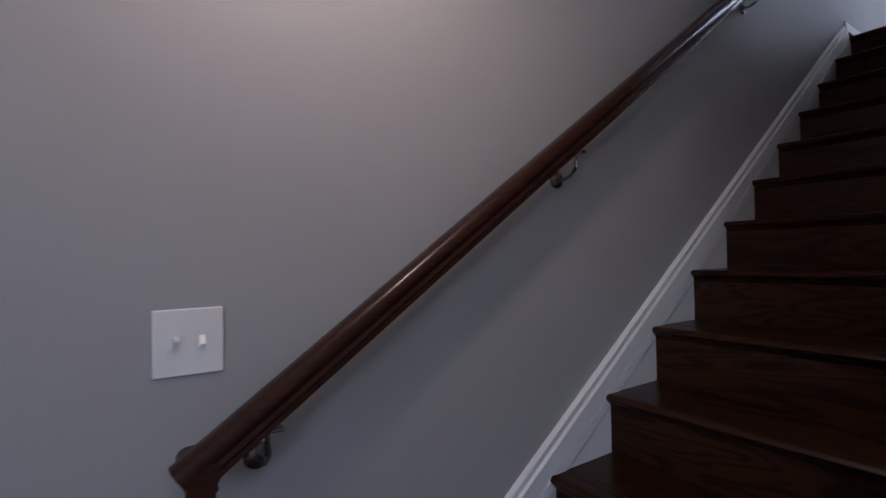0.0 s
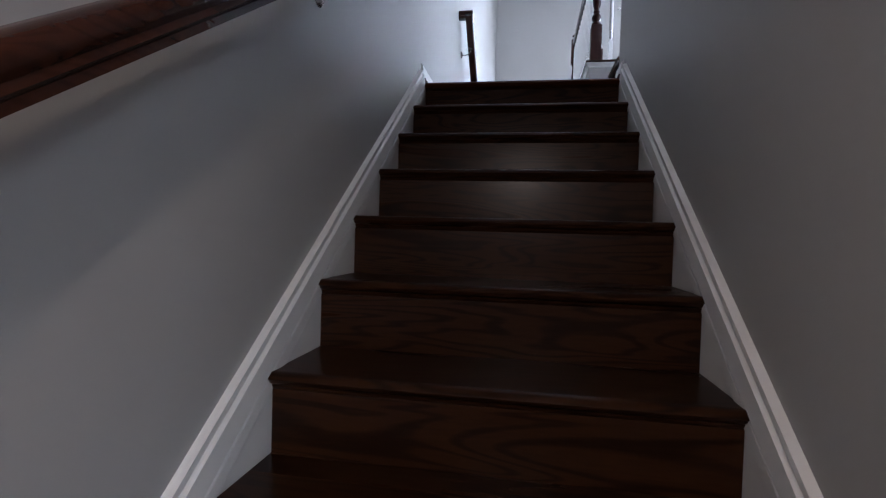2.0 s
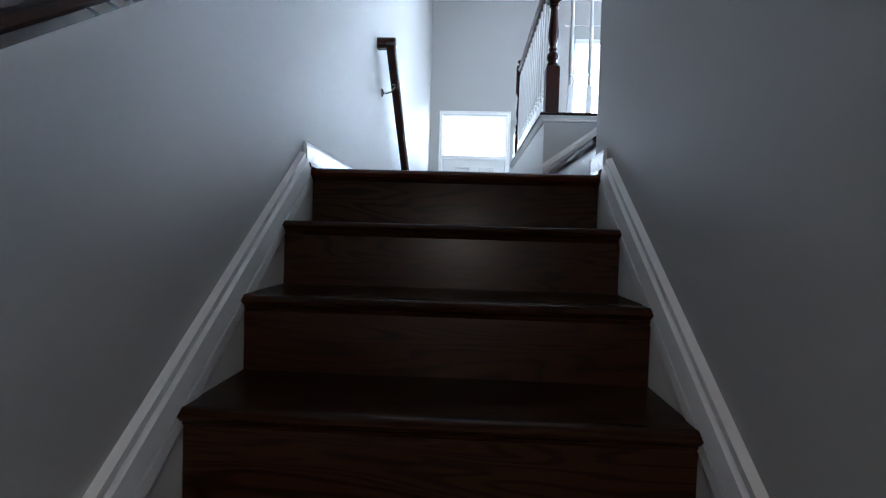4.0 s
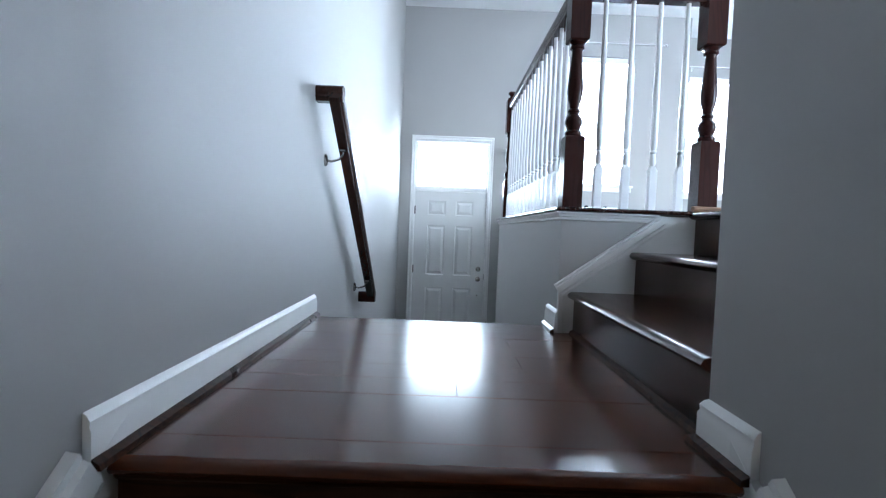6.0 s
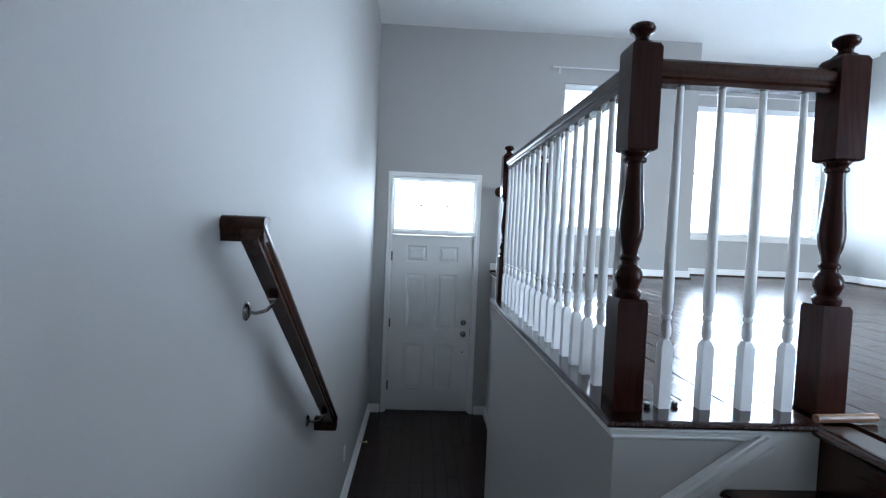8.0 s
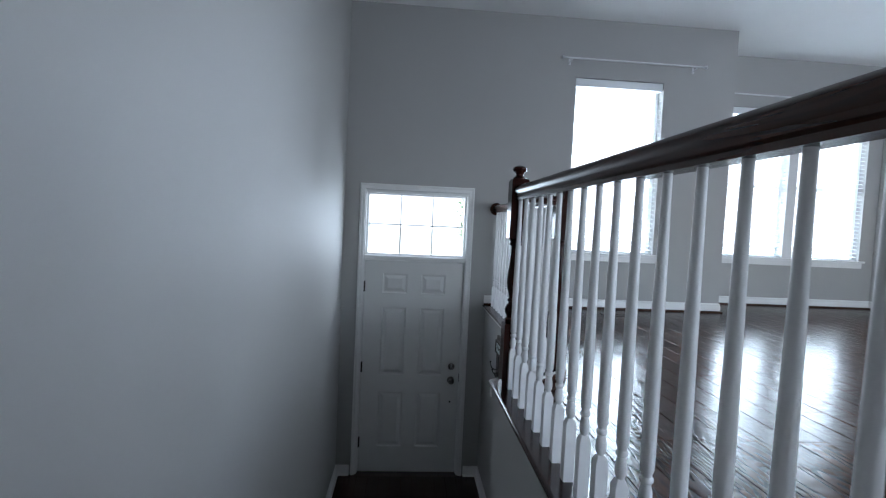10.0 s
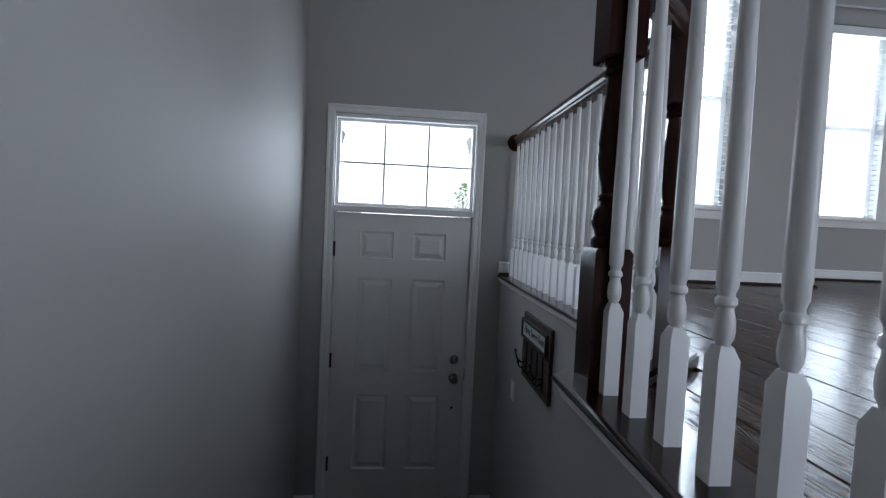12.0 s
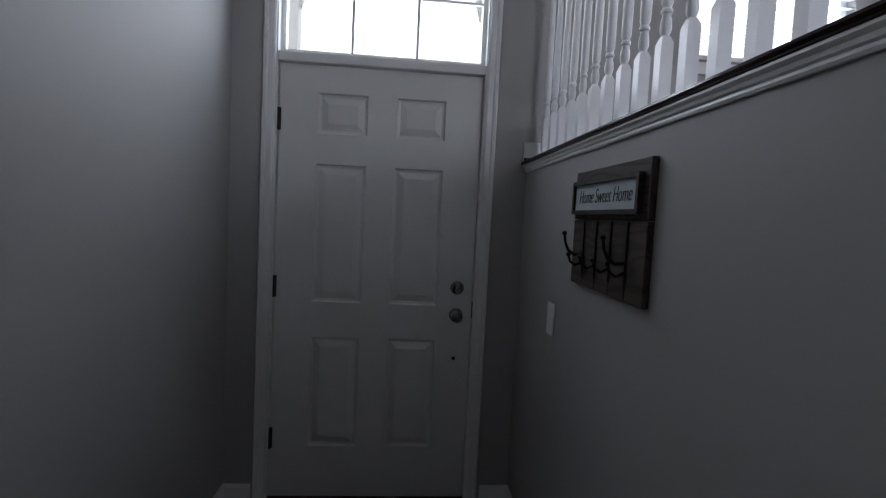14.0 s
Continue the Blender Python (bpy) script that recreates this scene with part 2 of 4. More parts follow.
def sweep(profile, path, bm=None):
    """A profile of (to the right, up) pushed along a path of straight runs, mitred where they meet."""
    out = bm or bmesh.new()
    pts = [Vector(p) for p in path]
    ds = [(b - a).normalized() for a, b in zip(pts, pts[1:])]
    rings = []
    for i, p in enumerate(pts):
        d0 = ds[max(i - 1, 0)]
        d1 = ds[min(i, len(ds) - 1)]
        cut = (d0 + d1).normalized()
        side = d0.cross(Vector((0, 0, 1))).normalized()
        up = side.cross(d0)
        ring = []
        for u, v in profile:
            q = p + side * u + up * v
            q += d0 * ((p - q).dot(cut) / d0.dot(cut))
            ring.append(out.verts.new(q))
        rings.append(ring)
    n = len(profile)
    for r0, r1 in zip(rings, rings[1:]):
        for k in range(n):
            out.faces.new((r0[k], r0[(k + 1) % n], r1[(k + 1) % n], r1[k]))
    out.faces.new(rings[0])
    out.faces.new(rings[-1])
    return out


def lathe(profile, seg=16, bm=None, centre=(0, 0)):
    """Turned about z: (radius, z) from the bottom up."""
    out = bm or bmesh.new()
    rings = [[out.verts.new((centre[0] + r * math.cos(2 * math.pi * k / seg), centre[1] + r * math.sin(2 * math.pi * k / seg), z)) for k in range(seg)] for r, z in profile]
    for a, b in zip(rings, rings[1:]):
        for k in range(seg):
            out.faces.new((a[k], a[(k + 1) % seg], b[(k + 1) % seg], b[k]))
    out.faces.new(rings[0])
    out.faces.new(rings[-1])
    return out


def tube(points, radius, seg=8, bm=None):
    """A round rod through points."""
    out = bm or bmesh.new()
    pts = [Vector(p) for p in points]
    rings = []
    for i, p in enumerate(pts):
        d = (pts[min(i + 1, len(pts) - 1)] - pts[max(i - 1, 0)]).normalized()
        a = d.cross(Vector((0.31, 0.17, 0.93))).normalized()
        b = d.cross(a)
        r = radius[i] if isinstance(radius, (list, tuple)) else radius
        rings.append([out.verts.new(p + (a * math.cos(2 * math.pi * k / seg) + b * math.sin(2 * math.pi * k / seg)) * r) for k in range(seg)])
    for r0, r1 in zip(rings, rings[1:]):
        for k in range(seg):
            out.faces.new((r0[k], r0[(k + 1) % seg], r1[(k + 1) % seg], r1[k]))
    out.faces.new(rings[0])
    out.faces.new(rings[-1])
    return out


def wall_with_holes(name, x0, x1, y0, y1, z0, z1, holes, label):
    """A wall along x with rectangular openings (x0, x1, z0, z1) right through it."""
    bm = bmesh.new()
    xs = sorted({x0, x1, *[v for h in holes for v in h[:2]]})
    zs = sorted({z0, z1, *[v for h in holes for v in h[2:]]})
    solid = {}
    for i in range(len(xs) - 1):
        for k in range(len(zs) - 1):
            cx, cz = (xs[i] + xs[i + 1]) / 2, (zs[k] + zs[k + 1]) / 2
            solid[i, k] = not any(h[0] < cx < h[1] and h[2] < cz < h[3] for h in holes)
    grid = {}

    def vert(i, k, y):
        if (i, k, y) not in grid:
            grid[i, k, y] = bm.verts.new((xs[i], y, zs[k]))
        return grid[i, k, y]

    for (i, k), full in solid.items():
        if not full:
            continue
        c = [(i, k), (i + 1, k), (i + 1, k + 1), (i, k + 1)]
        bm.faces.new([vert(*p, y0) for p in c])
        bm.faces.new([vert(*p, y1) for p in reversed(c)])
        for (di, dk), (a, b) in (((0, -1), (0, 1)), ((1, 0), (1, 2)), ((0, 1), (2, 3)), ((-1, 0), (3, 0))):
            if not solid.get((i + di, k + dk), False):
                bm.faces.new([vert(*c[a], y0), vert(*c[b], y0), vert(*c[b], y1), vert(*c[a], y1)])
    return structure(name, bm, PAINT, label, "wall")


# ---- walls, floors below, ceilings ----
WIN_A = (2.55, 3.40, 2.165, 3.805)
WIN_B = (4.40, 6.11, 2.165, 3.805)
wall_with_holes("wall_front", 0.35, 4.10, 0.0, 0.15, -0.3, CEIL, [(0.645, 1.62, -0.05, 2.675), WIN_A], "grey painted front wall with door and window")
wall_with_holes("wall_bay", 3.98, 6.62, 0.60, 0.75, 1.3, CEIL, [WIN_B], "grey painted recessed wall with a double window")
structure("wall_bay_side", box(3.98, 4.10, 0.15, 0.60, 1.3, CEIL), PAINT, "short grey return wall of the recess", "wall")
structure("wall_left", box(0.35, XL, -11.6, 0.0, LOW - 0.1, CEIL), PAINT, "long grey painted stairwell wall", "wall")
structure("wall_stair", box(XS, XS + 0.12, -8.80, BACK_Y, LOW - 0.1, CEIL), PAINT, "grey painted wall beside the lower stairs", "wall")
# opening at the rear is added to let the fill light in
wall_with_holes("wall_back", XS + 0.12, 6.62, BACK_Y - 0.12, BACK_Y, LAND - 0.2, CEIL, [(3.55, 5.65, 1.70, 3.00)], "grey painted wall behind the short steps with an added opening")
structure("wall_right", box(6.28, 6.62, BACK_Y, 0.60, 1.3, CEIL), PAINT, "grey painted living room side wall", "wall")
structure("wall_right_pier", box(6.20, 6.28, BACK_Y, -0.02, MAIN - 0.02, CEIL), PAINT, "shallow grey projection of the side wall", "wall")
structure("wall_header", box(XL, XS, -8.42, -8.30, 1.0, CEIL), PAINT, "grey wall above the lower ceiling edge", "wall")
wall_with_holes("wall_lower_end", 0.35, 4.6, -11.72, -11.6, LOW - 0.1, 1.1, [(2.55, 3.85, -0.75, 0.65)], "grey end wall of the lower room with a window")
structure("wall_lower_side", box(4.6, 4.72, -11.72, -8.68, LOW - 0.1, 1.1), PAINT, "grey side wall of the lower room", "wall")
structure("wall_lower_front", box(XS + 0.12, 4.6, -8.80, -8.68, LOW - 0.1, 1.1), PAINT, "grey wall of the lower room beside the stairs", "wall")
structure("ceiling", box(0.35, 6.62, -8.42, 0.75, CEIL, CEIL + 0.15), CEILING, "smooth white ceiling", "ceiling")
structure("ceiling_lower", box(XL, 4.6, -11.6, -8.42, 1.0, 1.12), CEILING, "white ceiling of the lower room", "ceiling")
structure("floor_lower", box(XL, 4.6, -11.6, -8.70, LOW - 0.1, LOW), FLOOR, "dark hardwood floor of the lower room", "floor")

# knee walls along the living room edge
structure("wall_knee_stair", prism([(KNEE, -4.30), (KNEE, -2.215), (FOYER_X, -1.920), (FOYER_X, 0), (FOYER_X + 0.12, 0), (FOYER_X + 0.12, -1.985), (KNEE + 0.12, -2.265), (KNEE + 0.12, -4.18), (2.05, -4.18), (2.05, -4.30)], "z", -0.1, MAIN - 0.019), PAINT, "grey knee wall below the white balustrade", "wall")
structure("floor_slab_living", prism([(1.93, 0.0), (1.93, -1.99), (1.63, -2.29), (1.63, -4.17), (2.071, -4.17), (2.071, BACK_Y), (6.45, BACK_Y), (6.45, 0.6), (4.1, 0.6), (4.1, 0.0)], "z", 1.36, MAIN - 0.02), FLOOR, "timber deck below the living room floor", "floor")

# ---- stairs ----
NOSE = [(0.0, -0.030), (0.012, -0.030), (0.024, -0.024), (0.030, -0.015), (0.024, -0.005), (0.014, 0.0), (0.0, 0.0)]


def tread_y(y_nose, sign, depth, x0, x1, z):
    """A tread along x with a rounded nosing at y_nose; the tread runs back from it towards sign."""
    pts = [(y_nose + sign * (0.030 - u), z + v) for u, v in NOSE]
    pts = [(y_nose + sign * depth, z)] + [(y_nose + sign * depth, z - 0.030)] + pts
    return prism(pts, "x", x0, x1)


def stair_flight(name, label, count, x0, x1, y_nose, z_top, rise, run, sign, first=0):
    """Steps that fall away from the nosing at y_nose; sign is the way in which they climb along y."""
    flight = thing(name, label, "stairs", kind="structure")
    for k in range(first, count):
        y, z = y_nose - sign * k * run, z_top - k * rise
        if k:
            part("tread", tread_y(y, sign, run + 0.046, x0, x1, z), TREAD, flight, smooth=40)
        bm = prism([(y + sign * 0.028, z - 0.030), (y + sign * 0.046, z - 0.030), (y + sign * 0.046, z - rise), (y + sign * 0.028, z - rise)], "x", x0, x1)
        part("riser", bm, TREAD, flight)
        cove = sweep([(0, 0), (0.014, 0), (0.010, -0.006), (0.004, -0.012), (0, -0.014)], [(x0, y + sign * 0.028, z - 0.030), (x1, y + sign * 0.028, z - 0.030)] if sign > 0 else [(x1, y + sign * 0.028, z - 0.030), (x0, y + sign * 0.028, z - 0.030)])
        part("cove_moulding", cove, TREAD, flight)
    return flight


stair_flight("stairs_lower", "dark stained oak stairs climbing between grey walls", 13, XL + 0.016, XS - 0.016, LAND_Y, LAND, RISE, RUN, 1)
stair_flight("stairs_foyer", "dark stained oak stairs down to the front door", 6, XL + 0.002, KNEE - 0.002, LAND_END, LAND, F_RISE, F_RUN, -1)

# landing: boards with a rounded nosing at both ends
landing = thing("landing_floor", "dark glossy stained oak landing between the stairs", "floor", kind="structure")
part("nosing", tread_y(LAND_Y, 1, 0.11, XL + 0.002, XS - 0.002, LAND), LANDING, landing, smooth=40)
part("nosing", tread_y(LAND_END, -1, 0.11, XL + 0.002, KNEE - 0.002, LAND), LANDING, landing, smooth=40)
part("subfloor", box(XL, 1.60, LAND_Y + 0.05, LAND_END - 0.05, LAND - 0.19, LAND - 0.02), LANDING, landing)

# three steps up to the living room, climbing along x
side = thing("stairs_side", "three dark stained oak steps up to the living room", "stairs", kind="structure")
S_RISE = (MAIN - LAND) / 3
S_Y0, S_Y1 = BACK_Y + 0.016, -4.320
for k, x in enumerate((1.536, 1.777, 2.008)):
    z = LAND + S_RISE * (k + 1)
    depth = 0.292 if k < 2 else 0.10
    pts = [(x + depth, z), (x + depth, z - 0.03)] + [(x + 0.030 - u, z + v) for u, v in NOSE]
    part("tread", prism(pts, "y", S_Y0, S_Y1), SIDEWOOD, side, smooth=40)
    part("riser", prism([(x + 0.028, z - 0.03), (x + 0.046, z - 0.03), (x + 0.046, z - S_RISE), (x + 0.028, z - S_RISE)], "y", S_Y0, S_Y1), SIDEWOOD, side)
part("shoe_moulding", sweep([(0, 0), (-0.014, 0), (-0.010, 0.010), (0, 0.016)], [(1.563, S_Y0, LAND), (1.563, S_Y1, LAND)]), TREAD, side)


# ---- skirts, baseboards, trim ----
BASE = [(0, 0), (0.014, 0), (0.014, 0.062), (0.011, 0.068), (0.012, 0.078), (0.006, 0.088), (0, 0.092)]
SHOE = [(0.014, 0), (0.030, 0), (0.027, 0.010), (0.014, 0.018)]
CHAIR = [(0, -0.076), (0.016, -0.076), (0.021, -0.068), (0.021, -0.046), (0.0165, -0.042), (0.024, -0.036), (0.024, 0.004), (0.0145, 0.009), (0.018, 0.013), (0.018, 0.024), (0, 0.028)]
CAPTRIM = [(0, -0.032), (0.006, -0.032), (0.009, -0.027), (0.008, -0.021), (0.013, -0.018), (0.015, -0.011), (0.022, -0.005), (0.022, 0), (0, 0)]


def mirrored(profile):
    return [(-u, v) for u, v in profile]


def baseboard(label, path, flip=False, shoe=None):
    prof = mirrored(BASE) if flip else BASE
    ob = thing("baseboard", label, "baseboard", kind="structure")
    part("board", sweep(prof, path), WHITE, ob, smooth=35)
    if shoe:
        part("shoe_moulding", sweep(mirrored(SHOE) if flip else SHOE, path), shoe, ob, smooth=35)
    return ob


slope = RISE / RUN
for name, x, sgn in (("trim_skirt_left", XL, 1), ("trim_skirt_right", XS, -1)):
    ya, yb = -8.80, LAND_Y - 0.052
    za, zb = LAND + (ya - LAND_Y) * slope, LAND + (yb - LAND_Y) * slope
    sk = thing(name, "white stair skirt with a moulded cap", "trim", kind="structure")
    part("skirt_board", prism([(ya, za + 0.06), (yb + 0.10, zb + 0.10 * slope + 0.02), (yb + 0.10, zb - 0.22), (ya, za - 0.25)], "x", x, x + sgn * 0.0145), WHITE, sk)
    wide = [(u, 0.028 + (v - 0.028) * 1.3) for u, v in CHAIR]
    prof = wide if sgn > 0 else mirrored(wide)
    part("cap_moulding", sweep(prof, [(x, ya, za + 0.069), (x, yb, zb + 0.063)]), WHITE, sk, smooth=25)

baseboard("white landing baseboard with a dark shoe moulding", [(XL, LAND_Y - 0.035, LAND + 0.0005), (XL, LAND_END + 0.005, LAND + 0.0005)], shoe=TREAD)
baseboard("short white baseboard wrapping the wall corner", [(XS, LAND_Y - 0.010, LAND + 0.0005), (XS, BACK_Y, LAND + 0.0005), (XS + 0.018, BACK_Y, LAND + 0.0005)], flip=True, shoe=TREAD)
baseboard("short white baseboard end beside the foyer stairs", [(KNEE, -4.318, LAND + 0.0005), (KNEE, LAND_END + 0.005, LAND + 0.0005)], flip=True, shoe=TREAD)
F_END = LAND_END + 5 * F_RUN
baseboard("white foyer baseboard along the stairwell wall", [(XL, F_END + 0.02, 0), (XL, 0, 0), (0.595, 0, 0)], shoe=WHITE)
baseboard("white foyer baseboard below the coat rack", [(1.672, 0, 0), (FOYER_X, 0, 0), (FOYER_X, -1.935, 0), (KNEE, -2.235, 0), (KNEE, F_END + 0.02, 0)], shoe=WHITE)
baseboard("white living room baseboard below the windows", [(FOYER_X - 0.02, 0, MAIN), (4.10, 0, MAIN), (4.10, 0.60, MAIN), (6.28, 0.60, MAIN), (6.28, -0.02, MAIN), (6.20, -0.02, MAIN), (6.20, BACK_Y, MAIN), (2.35, BACK_Y, MAIN)], shoe=TREAD)

# side wall of the short steps: skirt, raking cap and framing bead
sk = thing("trim_side_steps", "white raking skirt and bead beside the short steps", "trim", kind="structure")
part("skirt_board", prism([(KNEE + 0.004, LAND), (KNEE + 0.004, 1.305), (1.866, 1.572), (1.893, 1.592), (1.893, 1.6275), (2.040, 1.6275), (2.040, LAND)], "y", -4.312, -4.301), WHITE, sk)
part("cap_moulding", sweep([(u, 0.028 + (v - 0.028) * 0.55) for u, v in CHAIR], [(KNEE - 0.004, -4.301, 1.312), (1.905, -4.301, 1.603)]), WHITE, sk, smooth=25)
part("end_bead", box(KNEE - 0.004, KNEE + 0.020, -4.320, -4.3005, LAND, 1.31, 0.004), WHITE, sk)
part("bead", box(1.876, 1.8925, -4.318, -4.3005, 1.578, 1.6275, 0.003), WHITE, sk)

# dark cap board with white bed moulding round the living room edge
EDGE = [(2.04, -4.30), (KNEE, -4.30), (KNEE, -2.215), (FOYER_X, -1.920), (FOYER_X, 0.0)]
cap = thing("trim_floor_cap", "dark stained cap board with rounded nosing", "trim", kind="structure")
CAPWOOD = wood("stained_cap", (0.010, 0.0032, 0.0022), (0.032, 0.0105, 0.0068), 1, 0.17, piece=0.05, bump=0.03)
CAPWOOD.node_tree.nodes["Principled BSDF"].inputs["Specular IOR Level"].default_value = 0.4
CAPBOARD = [(-0.125, -0.019), (0.014, -0.019), (0.020, -0.019), (0.027, -0.016), (0.030, -0.0095), (0.027, -0.003), (0.020, 0.0), (0.014, 0.0), (-0.125, 0.0)]
part("cap_board", sweep(mirrored(CAPBOARD), [(x, y, MAIN + 0.003) for x, y in EDGE]), CAPWOOD, cap, smooth=40)
part("bed_moulding", sweep(mirrored(CAPTRIM), [(x, y, MAIN - 0.0165) for x, y in [(1.890, -4.30)] + EDGE[1:]]), WHITE, cap, "white moulding under the cap", smooth=25)

# ---- front door with transom ----
door = thing("door_1", "white six-panel front door, closed, below a transom", "door", kind="structure")
DX0, DX1, DZ0, DZ1 = 0.672, 1.592, 0.014, 2.027
DY = 0.030
bm = bmesh.new()
panels = [(x0, x1, z0, z1) for x0, x1 in ((0.842, 1.068), (1.200, 1.424)) for z0, z1 in ((0.262, 0.787), (0.953, 1.588), (1.725, 1.906))]
xs = sorted({DX0, DX1, *[v for p in panels for v in p[:2]]})
zs = sorted({DZ0, DZ1, *[v for p in panels for v in p[2:]]})
for i in range(len(xs) - 1):
    for k in range(len(zs) - 1):
        c = ((xs[i], zs[k]), (xs[i + 1], zs[k]), (xs[i + 1], zs[k + 1]), (xs[i], zs[k + 1]))
        if (xs[i], xs[i + 1], zs[k], zs[k + 1]) in panels:
            rings = []
            for inset, deep in ((0.0, 0.0), (0.005, 0.013), (0.016, 0.015), (0.046, 0.002)):
                q = ((c[0][0] + inset, c[0][1] + inset), (c[1][0] - inset, c[1][1] + inset), (c[2][0] - inset, c[2][1] - inset), (c[3][0] + inset, c[3][1] - inset))
                rings.append([bm.verts.new((x, DY + deep, z)) for x, z in q])
            for a, b in zip(rings, rings[1:]):
                for j in range(4):
                    bm.faces.new((a[j], a[(j + 1) % 4], b[(j + 1) % 4], b[j]))
            bm.faces.new(rings[-1])
        else:
            bm.faces.new([bm.verts.new((x, DY, z)) for x, z in c])
bmesh.ops.remove_doubles(bm, verts=bm.verts, dist=1e-5)
rim = [e for e in bm.edges if e.is_boundary]
ext = bmesh.ops.extrude_edge_only(bm, edges=rim)
for v in [g for g in ext["geom"] if isinstance(g, bmesh.types.BMVert)]:
    v.co.y = DY + 0.044
bmesh.ops.holes_fill(bm, edges=[e for e in bm.edges if e.is_boundary], sides=0)
slab = part("door_slab", bm, DOOR, door)


def knob(bm_profile, x, z, name, label, parent, seg=24):
    b = lathe(bm_profile, seg)
    bmesh.ops.rotate(b, verts=b.verts, cent=(0, 0, 0), matrix=Matrix.Rotation(radians(90), 3, "X"))
    bmesh.ops.translate(b, verts=b.verts, vec=(x, DY, z))
    return part(name, b, NICKEL, parent, label, smooth=35)


knob([(0.033, -0.001), (0.033, 0.006), (0.028, 0.010), (0.013, 0.012), (0.012, 0.030), (0.020, 0.036), (0.027, 0.046), (0.027, 0.056), (0.020, 0.064), (0.008, 0.067)], 1.518, 0.914, "knob", "brushed nickel knob", slab)
bolt = knob([(0.032, -0.001), (0.032, 0.008), (0.027, 0.014), (0.020, 0.016)], 1.518, 1.044, "deadbolt", "brushed nickel deadbolt", slab)
part("thumb_turn", box(1.514, 1.522, DY - 0.034, DY - 0.015, 1.030, 1.058, 0.003), NICKEL, slab)
b = lathe([(0.009, -0.001), (0.009, 0.003), (0.005, 0.004)], 14)
bmesh.ops.rotate(b, verts=b.verts, cent=(0, 0, 0), matrix=Matrix.Rotation(radians(90), 3, "X"))
bmesh.ops.translate(b, verts=b.verts, vec=(1.518, DY, 0.703))
part("latch_hole", b, IRON, slab, "small dark round plug")
for z in (0.30, 1.02, 1.78):
    hb = tube([(DX0 - 0.004, DY - 0.008, z - 0.05), (DX0 - 0.004, DY - 0.008, z + 0.05)], 0.0065, 10)
    box(DX0 - 0.002, DX0 + 0.010, DY - 0.003, DY + 0.002, z - 0.05, z + 0.05, bm=hb)
    part("hinge", hb, BRONZE, door, "dark metal hinge")
part("strike_plate", box(DX1 + 0.001, DX1 + 0.006, DY - 0.006, DY + 0.01, 0.90, 0.98), BRONZE, door)
part("threshold", prism([(-0.035, 0.0), (0.15, 0.0), (0.15, 0.016), (0.02, 0.016), (-0.02, 0.008)], "x", 0.646, 1.619), BRONZE, door, "dark metal threshold")
# frame: two jambs, head, transom bar
part("jamb", box(0.646, 0.668, 0.0, 0.15, 0.016, 2.674), WHITE, door)
part("jamb", box(1.596, 1.619, 0.0, 0.15, 0.016, 2.674), WHITE, door)
part("head_jamb", box(0.668, 1.596, 0.0, 0.15, 2.650, 2.674), WHITE, door)
part("transom_bar", box(0.668, 1.596, 0.004, 0.15, 2.032, 2.074, 0.003), WHITE, door)
part("door_stop", box(0.668, 0.680, 0.076, 0.15, 0.016, 2.032), WHITE, door)
part("door_stop", box(1.584, 1.596, 0.076, 0.15, 0.016, 2.032), WHITE, door)
# casing: the profile faces the room, swept up, across and down
CASE = [(0.0, 0.0), (0.0, 0.012), (0.008, 0.016), (0.030, 0.014), (0.036, 0.019), (0.048, 0.021), (0.052, 0.017), (0.052, 0.0)]


def casing(parent, x0, x1, z0, z1, y, mat):
    """Moulded trim round the top and sides of an opening in a wall that faces -y, mitred at the corners."""
    b = bmesh.new()
    rows = []
    for corner in range(4):
        ring = []
        for u, d in CASE:
            x = (x0 - u) if corner in (0, 1) else (x1 + u)
            z = z0 if corner in (0, 3) else z1 + u
            ring.append(b.verts.new((x, y - d, z)))
        rows.append(ring)
    for r0, r1 in zip(rows, rows[1:]):
        for k in range(len(CASE)):
            b.faces.new((r0[k], r0[(k + 1) % len(CASE)], r1[(k + 1) % len(CASE)], r1[k]))
    b.faces.new(rows[0])
    b.faces.new(rows[-1])
    return part("casing", b, mat, parent, smooth=30)


casing(door, 0.661, 1.603, 0.0, 2.678, 0.0, WHITE)

transom = thing("window_1", "six-pane transom window above the front door", "window", kind="structure")
TX0, TX1, TZ0, TZ1 = 0.690, 1.574, 2.094, 2.632
fr = bmesh.new()
for q in ((0.668, TX0, 2.074, 2.650), (TX1, 1.596, 2.074, 2.650), (TX0, TX1, 2.074, TZ0), (TX0, TX1, TZ1, 2.650)):
    box(q[0], q[1], 0.045, 0.085, q[2], q[3], bm=fr)
part("window_frame", fr, WHITE, transom)
for i in (1, 2):
    x = TX0 + (TX1 - TX0) * i / 3
    part("muntin", box(x - 0.006, x + 0.006, 0.052, 0.066, TZ0, TZ1), VINYL, transom)
zc = (TZ0 + TZ1) / 2
part("muntin", box(TX0, TX1, 0.053, 0.065, zc - 0.006, zc + 0.006), VINYL, transom)
for i in range(3):
    for k in range(2):
        a, c = TX0 + (TX1 - TX0) * i / 3, TZ0 + (TZ1 - TZ0) * k / 2
        g = part("pane", box(a, a + (TX1 - TX0) / 3, 0.068, 0.072, c, c + (TZ1 - TZ0) / 2), GLASS, transom)
        g.visible_shadow = False


